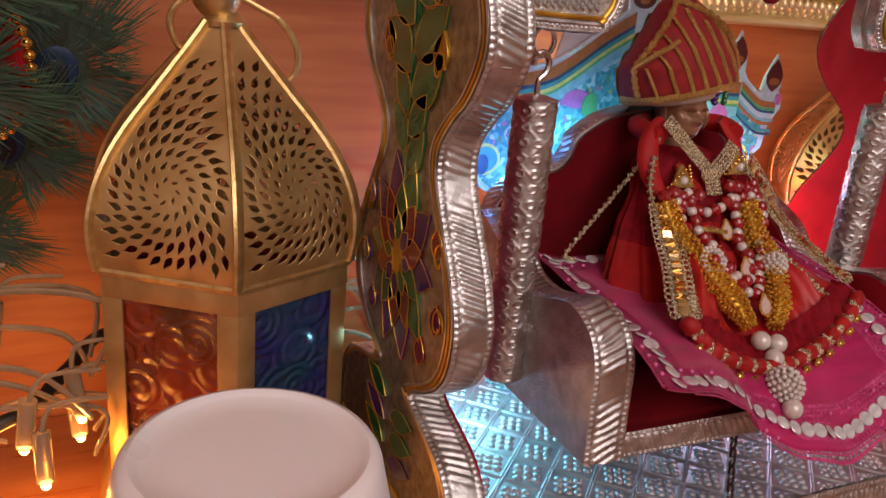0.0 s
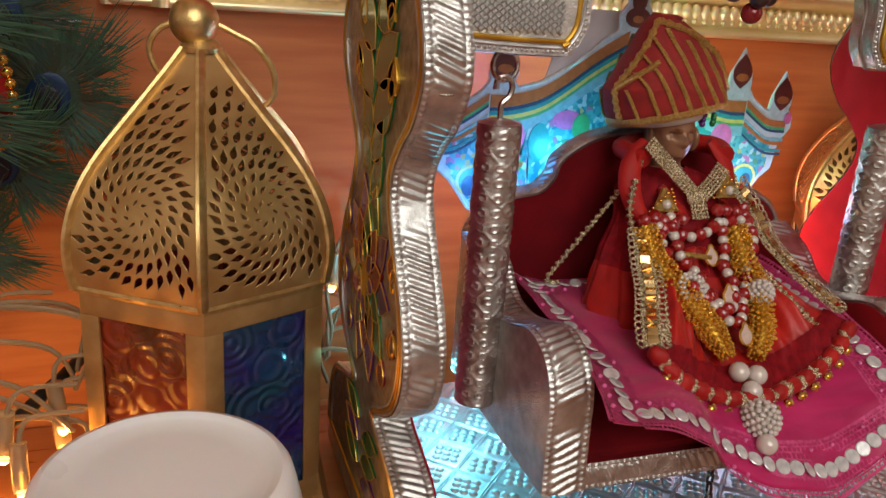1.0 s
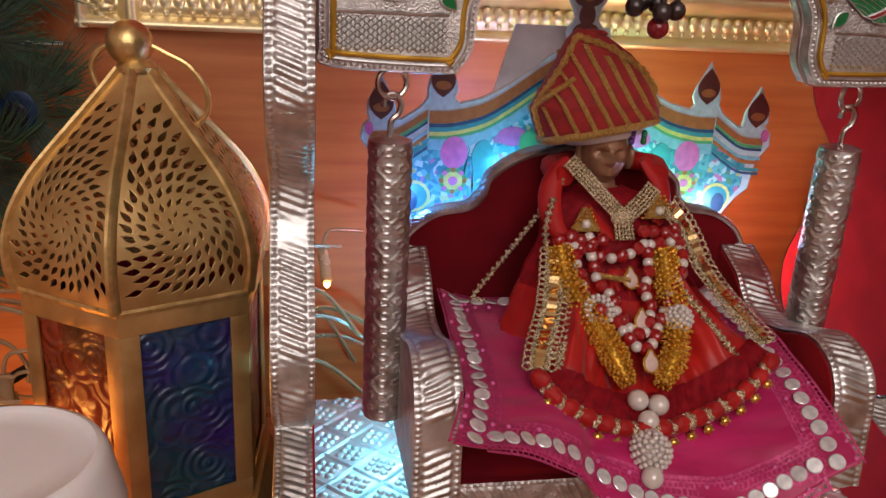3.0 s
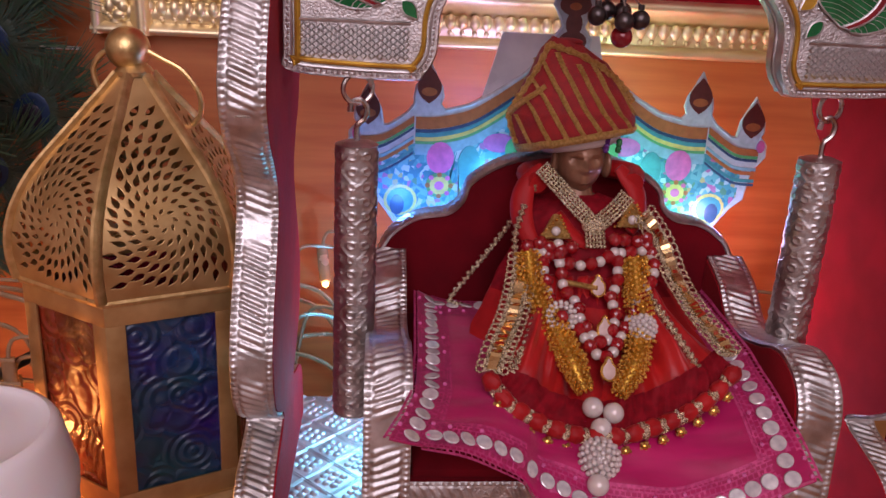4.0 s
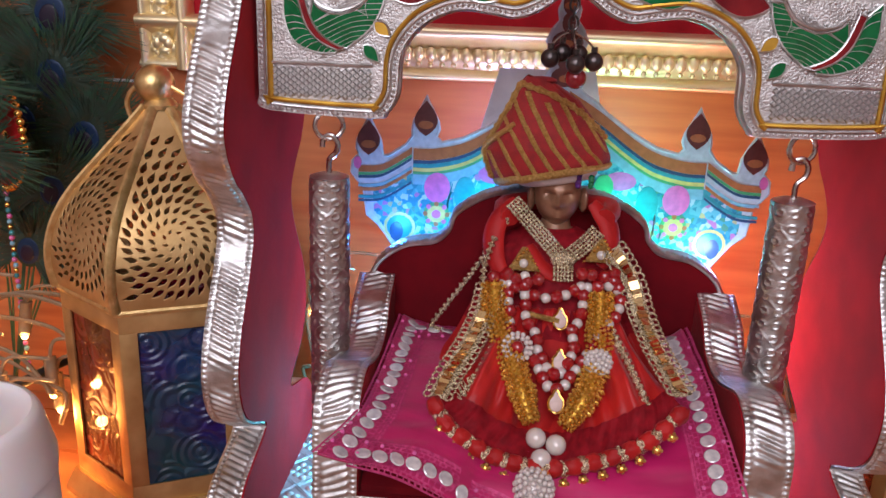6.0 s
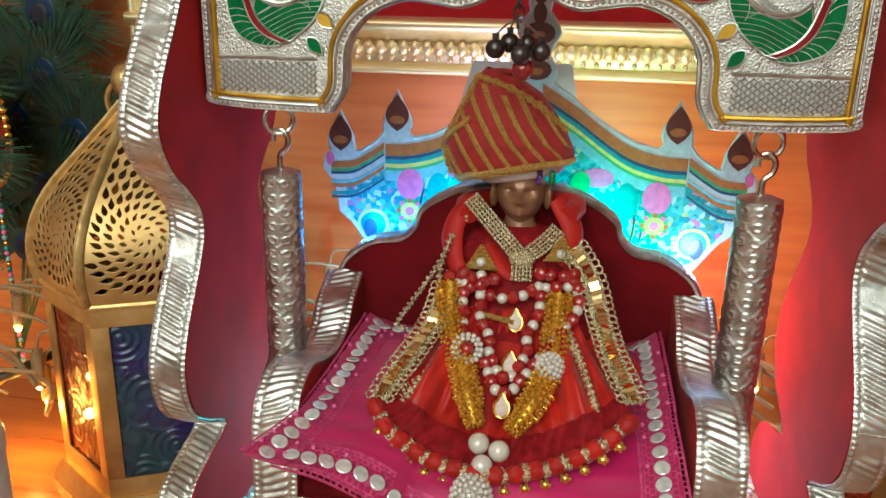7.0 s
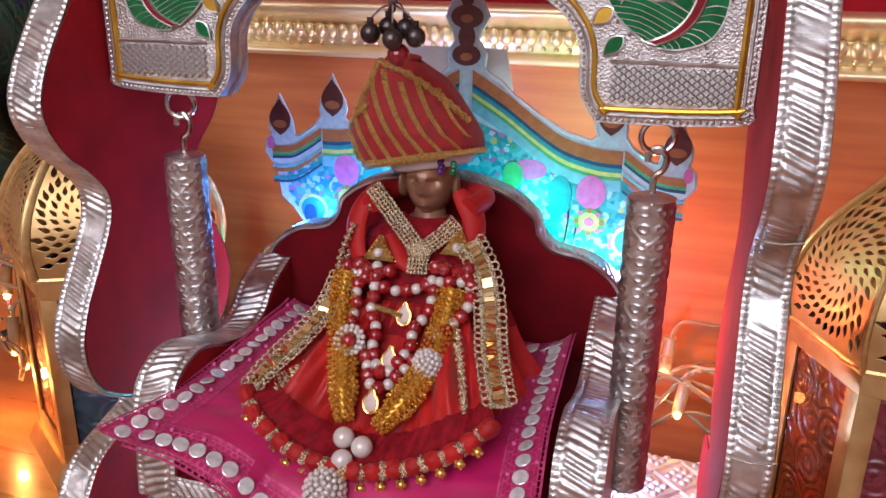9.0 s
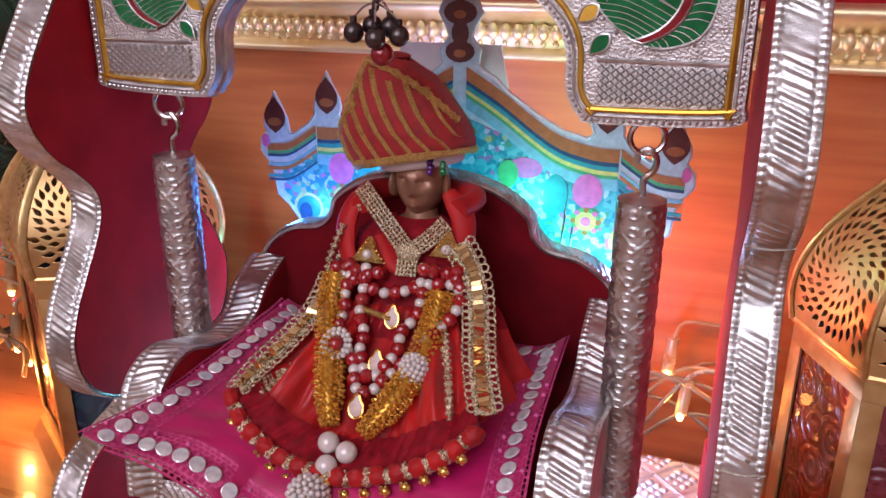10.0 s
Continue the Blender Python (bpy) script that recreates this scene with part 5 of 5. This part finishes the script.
# ---------- hat ----------
hat = thing("turban_hat", "tall red turban hat with gold zari stripes on the statue", "hat")
HAT_RED = mat("red_cotton", (0.33, 0.012, 0.010), 0.75, 0.0, dark=(0.21, 0.006, 0.006), scale=200, fine=2200, bump=0.5, sheen=0.1)
HAT = [(0.0, 0.3165, 0.3715, 0.2460, 0.0312, 0.0240, 12), (0.15, 0.3145, 0.3715, 0.2530, 0.0335, 0.0255, 10), (0.35, 0.3115, 0.3705, 0.2620, 0.0340, 0.0255, 3), (0.55, 0.3120, 0.3690, 0.2725, 0.0292, 0.0230, 0), (0.75, 0.3115, 0.3685, 0.2835, 0.0230, 0.0185, -4), (0.90, 0.3105, 0.3685, 0.2925, 0.0180, 0.0135, -10), (1.0, 0.3065, 0.3690, 0.3000, 0.0085, 0.0060, -14)]
ha = np.array(HAT)


def hat_at(a, f, lift=0.0):
    cx, cy, cz, rx, ry, tl = (float(np.interp(f, ha[:, 0], ha[:, k])) for k in range(1, 7))
    ca, sa = math.cos(a), math.sin(a)
    e = 0.80
    dx = math.copysign(abs(ca) ** e, ca) * (rx + lift)
    dy = math.copysign(abs(sa) ** e, sa) * (ry + lift)
    wr = 0.0007 * noise.noise((ca * 3, sa * 3, f * 6))
    return Vector((cx + dx * math.cos(radians(tl)), cy + dy, cz + dx * math.sin(radians(tl)) - 0.16 * dy * (1 - f) + wr + (0.6 * lift if f > 0.9 else 0)))


o = put("cloth", grid_mesh(96, 60, lambda i, j: hat_at(2 * math.pi * i / 96, j / 59), True), HAT_RED, hat)
put("crown_patch", ball(1, 16, 8, (0.3065, 0.3690, 0.2996), (0.0085, 0.006, 0.0022)), HAT_RED, hat)


def stripe_angle(k, f):
    """The turn round the hat at which a slanted upright stripe crosses the height f; None where it has run off."""
    cx, rx = float(np.interp(f, ha[:, 0], ha[:, 1])), float(np.interp(f, ha[:, 0], ha[:, 4]))
    c = (0.3170 + 0.0088 * k - 0.030 * f - cx) / rx
    return None if abs(c) > 0.93 else math.acos(math.copysign(abs(c) ** 1.25, c))


for side in (-1, 1):
    for k in range(-4, 6):
        fs = [f for f in np.linspace(0.08, 0.90 if k % 2 else 0.84, 120) if stripe_angle(k, f) is not None]
        if len(fs) < 20:
            continue
        wd = 0.0019
        put("zari_stripe", grid_mesh(5, len(fs), lambda p, q: hat_at(side * stripe_angle(k, fs[q]), fs[q], 0.0004 + 0.0008 * math.sin(math.pi * p / 4) * (0.25 + 0.75 * abs(math.sin(q * 0.8)))) + Vector((wd * (p / 2 - 1) * (0.8 + 0.2 * math.sin(q * 1.7)), 0, 0))), ZARI, hat, "gold zari stripe")
put("zari_band", grid_mesh(110, 9, lambda i, j: hat_at(2 * math.pi * i / 110, 0.09 * j / 8, 0.0006 + 0.0011 * math.sin(math.pi * j / 8) * (0.6 + 0.4 * abs(math.sin(i * 1.1)))), True), ZARI, hat, "gold zari band")
for ends in (((3.35, 0.10), (3.30, 0.35), (3.45, 0.60), (3.7, 0.93)), ((3.7, 0.93), (4.9, 0.90), (5.6, 0.74), (6.05, 0.50)), ((3.30, 0.36), (3.7, 0.50), (4.05, 0.62))):
    path = [hat_at(p.x, p.y, 0.0010) for p in smooth_line([Vector(q) for q in ends], 12)]
    put("zari_band", tube(path, lambda f: 0.0017 + 0.0005 * math.sin(f * 150), 7), ZARI, hat, "gold zari braid")
wrap = tagged(put("head_wrap", tube([(0.3190 + 0.0180 * math.cos(a), 0.3735 + 0.0165 * math.sin(a), 0.2475 + 0.0035 * math.cos(a) - 0.002 * math.sin(a)) for a in np.linspace(0, 2 * math.pi, 37)[:-1]], 0.0050, 12, True), mat("white_cotton", (0.70, 0.64, 0.60), 0.8, dark=(0.56, 0.48, 0.45), bump=0.4)), "white cotton head wrap under the hat", "head wrap")
plume = thing("bead_plume", "dark blue beaded ornament at the side of the hat", "ornament", place=(0.3322, 0.3570, 0.2482))
for i in range(12):
    put("bead", ball(0.0018, 8, 6, (0.0045 * math.cos(i * 2.1), -0.002 * random.random(), 0.0035 * math.sin(i * 1.7))), PURPLE_ENAMEL if i % 3 else GREEN_ENAMEL, plume)
# cord hanging from the shoulder to the seat
cord_pts, cl = resample(smooth_line([(0.292, 0.352, 0.224), (0.276, 0.360, 0.193), (0.254, 0.3665, 0.158), (0.251, 0.366, 0.152), (0.258, 0.365, 0.1500)], 8), 0.0013)
bm = bmesh.new()
for i, c in enumerate(cord_pts):
    bmesh.ops.create_icosphere(bm, subdivisions=1, radius=0.0014, matrix=Matrix.Translation(c + Vector((0.0007 * math.sin(i * 1.9), 0, 0.0007 * math.cos(i * 1.9)))))
tagged(put("twisted_cord", bm, SILVER_LACE), "twisted silver-gold cord hanging from the shoulder", "cord")
# pull chain under the seat
chain = thing("pull_chain", "dark metal pull chain hanging under the front of the seat", "chain", place=(0.300, 0.262, 0.0))
for i in range(12):
    z = 0.0875 - i * 0.0042
    bm = tube([(0.0019 * math.cos(a) * (1 if i % 2 else 0.15) - i * 0.0008, 0.0019 * math.cos(a) * (0.15 if i % 2 else 1) - i * 0.0016, z + 0.0031 * math.sin(a)) for a in np.linspace(0, 2 * math.pi, 11)[:-1]], 0.0008, 5, True)
    put("link", bm, BELL, chain)

# ---------- peacock feathers ----------
BARB = mat("peacock_barb", (0.040, 0.095, 0.075), 0.45, 0.3, dark=(0.065, 0.055, 0.025), scale=60, bump=0.1)
BARB_TIP = mat("peacock_barb_tip", (0.06, 0.13, 0.06), 0.4, 0.35, dark=(0.03, 0.08, 0.05), scale=60, bump=0.1)
EYE_BLUE, EYE_DARK, EYE_TEAL = mat("feather_blue", (0.006, 0.03, 0.09), 0.45, 0.3), mat("feather_eye", (0.010, 0.003, 0.02), 0.5, 0.1), mat("feather_teal", (0.030, 0.055, 0.035), 0.45, 0.3)
fan = thing("feather_fan", "fan of dark peacock feathers leaning at the wall", "feathers")


def feather(root, tip, size, depth):
    """A peacock feather: a quill, an eye of three discs, and a fringe of barbs."""
    root, tip = Vector(root), Vector(tip)
    d = (tip - root).normalized()
    s = Vector((d.z, 0, -d.x)).normalized()
    fe = put("quill", tube([root, root.lerp(tip, 0.5) + s * 0.004, tip], lambda f: 0.0011 - 0.0007 * f, 6), BARB_TIP, fan)
    for k, (r, mm) in enumerate(((1.0, EYE_TEAL), (0.72, EYE_BLUE), (0.46, EYE_DARK))):
        bm = ball(1, 20, 8)
        bm.transform(Matrix.Translation(tip - d * size * 0.06 * k + Vector((0, -0.0008 * (k + 1) - depth, 0))) @ Matrix((s, Vector((0, 1, 0)), d)).transposed().to_4x4() @ Matrix.Diagonal((0.46 * r * size, 0.0009, 0.58 * r * size, 1)))
        put("eye", bm, mm, fe)
    for mm, lo, hi, cnt, w in ((BARB, 0.25, 1.25, 420, 0.00030), (BARB_TIP, 0.9, 1.55, 260, 0.00036)):
        verts, faces = [], []
        for i in range(cnt):
            a = random.uniform(-2.5, 2.5)
            dr = d * math.cos(a) + s * math.sin(a)
            pr = Vector((dr.z, 0, -dr.x))
            p0 = tip + dr * size * lo * random.uniform(0.6, 1.0)
            q = 1.0 + 0.25 * math.sin(a * 5)
            p2 = tip + dr * size * hi * q * random.uniform(0.75, 1.1) + pr * size * random.uniform(-0.12, 0.12) + Vector((0, random.uniform(-0.006, 0.004), -0.10 * size))
            p1 = (p0 + p2) / 2 + pr * size * 0.05
            b = len(verts)
            for p, ww in ((p0, w), (p1, w), (p2, w * 0.4)):
                verts += [p - pr * ww - Vector((0, depth, 0)), p + pr * ww - Vector((0, depth, 0)), p + Vector((0, 0.0006 - depth, 0))]
            for k in (0, 3):
                faces += [(b + k, b + k + 1, b + k + 4, b + k + 3), (b + k + 1, b + k + 2, b + k + 5, b + k + 4), (b + k + 2, b + k, b + k + 3, b + k + 5)]
        ob = put("barb", mesh_from(verts, faces), mm, fe)
        ob["kind"] = "stuff"


for tip, size, depth in (((-0.056, 0.405, 0.238), 0.030, 0.0), ((-0.060, 0.402, 0.285), 0.030, 0.003), ((-0.012, 0.470, 0.236), 0.034, 0.0), ((-0.032, 0.474, 0.278), 0.034, 0.004), ((-0.038, 0.472, 0.198), 0.028, 0.006), ((-0.030, 0.474, 0.322), 0.034, 0.0), ((-0.060, 0.476, 0.245), 0.034, 0.003), ((-0.062, 0.474, 0.150), 0.026, 0.008), ((-0.040, 0.476, 0.368), 0.036, 0.0), ((-0.085, 0.474, 0.19), 0.034, 0.002), ((-0.09, 0.476, 0.30), 0.036, 0.002)):
    feather((-0.100, tip[1] + 0.01, 0.03), tip, size, depth)

# red medallion with gold beaded rim
med = thing("red_medallion", "round red fabric medallion with a gold beaded rim", "ornament", place=(-0.052, 0.432, 0.244))
med.rotation_euler = (0, 0, radians(-34))
bm = lathe([(0.0, -0.004), (0.030, -0.0035), (0.038, 0.0), (0.030, 0.003), (0.0, 0.003)], 36)
bm.transform(Matrix.Rotation(radians(-90), 4, "X"))
put("disc", bm, ROBE_RED, med)
for i in range(44):
    a = 2 * math.pi * i / 44
    put("rim_bead", ball(0.0028, 8, 6, (0.0385 * math.cos(a), -0.001, 0.0385 * math.sin(a))), BRIGHT_GOLD, med)
for i in range(8):
    a = 2 * math.pi * i / 8
    put("gold_dot", ball(0.004, 10, 6, (0.021 * math.cos(a), 0.0035 - 0.008, 0.021 * math.sin(a)), (1, 0.4, 1)), BRIGHT_GOLD, med)
for i in range(34):
    put("string_bead", ball(0.0019, 8, 6, (0.0006 * math.sin(i * 2.0), 0, -0.043 - i * 0.0040)), (C_PINK, C_SKY, BRIGHT_GOLD, C_TEAL)[i % 4], med)
put("hanging_thread", tube([(0, 0, -0.038), (0, 0, -0.18)], 0.0005, 5), ZARI, med)
put("hanging_thread", tube([(0, 0, 0.038), (0.002, 0.02, 0.20), (0, 0.075, 0.25)], 0.0005, 5), ZARI, med)

# ---------- fairy lights ----------
CLEAR = mat("clear_cable", (0.56, 0.42, 0.26), 0.22, 0.0, dark=(0.42, 0.29, 0.16), trans=0.5, bump=0.02)
GLOW = mat("warm_led", (1.0, 0.6, 0.2), 0.3, emit=(1.0, 0.48, 0.10, 40.0), bump=0.0)
BLACK = mat("black_cable", (0.012, 0.011, 0.010), 0.4, bump=0.05)


def fairy(name, label, lo, hi, loops, bulbs, seed):
    rnd = random.Random(seed)
    st = thing(name, label, "string lights")
    for k in range(loops):
        c = [lo[i] + (hi[i] - lo[i]) * rnd.random() for i in range(3)]
        w, h = rnd.uniform(0.35, 0.6) * (hi[0] - lo[0]), rnd.uniform(0.01, 0.03)
        pts = smooth_line([(min(max(c[0] - w, lo[0]), hi[0]), c[1] + rnd.uniform(-0.01, 0.01), max(c[2] - h, 0.003)), (c[0] - w * 0.4, c[1], c[2] + h * 0.6), (c[0] + w * 0.3, c[1] + rnd.uniform(-0.01, 0.01), c[2] + h * 0.4), (min(c[0] + w, hi[0]), c[1], max(c[2] - h, 0.003))], 7)
        put("cable", tube(pts, 0.0013, 7), CLEAR, st)
        put("cable", tube([p + Vector((0, -0.0018, 0.0018)) for p in pts], 0.0012, 7), CLEAR, st)
    for b in bulbs:
        dn = Vector((rnd.uniform(-0.15, 0.15), rnd.uniform(-0.3, 0.1), -1)).normalized()
        p = Vector(b)
        hold = put("bulb_holder", tube([p - dn * 0.022, p - dn * 0.003, p + dn * 0.003], 0.0042, 12), CLEAR, st, "clear plastic bulb holder")
        put("led", ball(0.0024, 10, 8, p + dn * 0.0045, (1, 1, 1.2)), GLOW, hold, "glowing warm LED")
        put("cable", tube(smooth_line([p - dn * 0.020, p - dn * 0.034 + Vector((0.006, 0, 0)), p - dn * 0.036 + Vector((0.03, 0.006, -0.004))], 6), 0.0013, 7), CLEAR, hold)


fairy("fairy_lights", "coiled clear string lights with warm LEDs lying on the table", (-0.16, 0.375, 0.055), (-0.004, 0.425, 0.120), 9, ((-0.026, 0.362, 0.060), (-0.034, 0.372, 0.074), (-0.010, 0.392, 0.076), (-0.011, 0.400, 0.060), (-0.085, 0.395, 0.075), (-0.066, 0.405, 0.118), (-0.050, 0.430, 0.100)), 3)
fairy("fairy_lights", "clear string lights with warm LEDs behind the swing", (0.425, 0.470, 0.045), (0.520, 0.505, 0.080), 6, ((0.486, 0.482, 0.080), (0.462, 0.488, 0.060), (0.450, 0.497, 0.086)), 5)
fairy("fairy_lights", "clear string lights with warm LEDs behind the lantern", (0.150, 0.470, 0.050), (0.245, 0.505, 0.100), 6, ((0.172, 0.492, 0.118), (0.150, 0.480, 0.112)), 8)
tagged(put("black_cable", tube(smooth_line([(-0.25, 0.40, 0.058), (-0.10, 0.388, 0.064), (-0.040, 0.396, 0.074), (-0.016, 0.425, 0.082), (0.010, 0.485, 0.075), (0.10, 0.512, 0.060)], 8), 0.0038, 10), BLACK), "black power cable running behind the lantern", "cable")
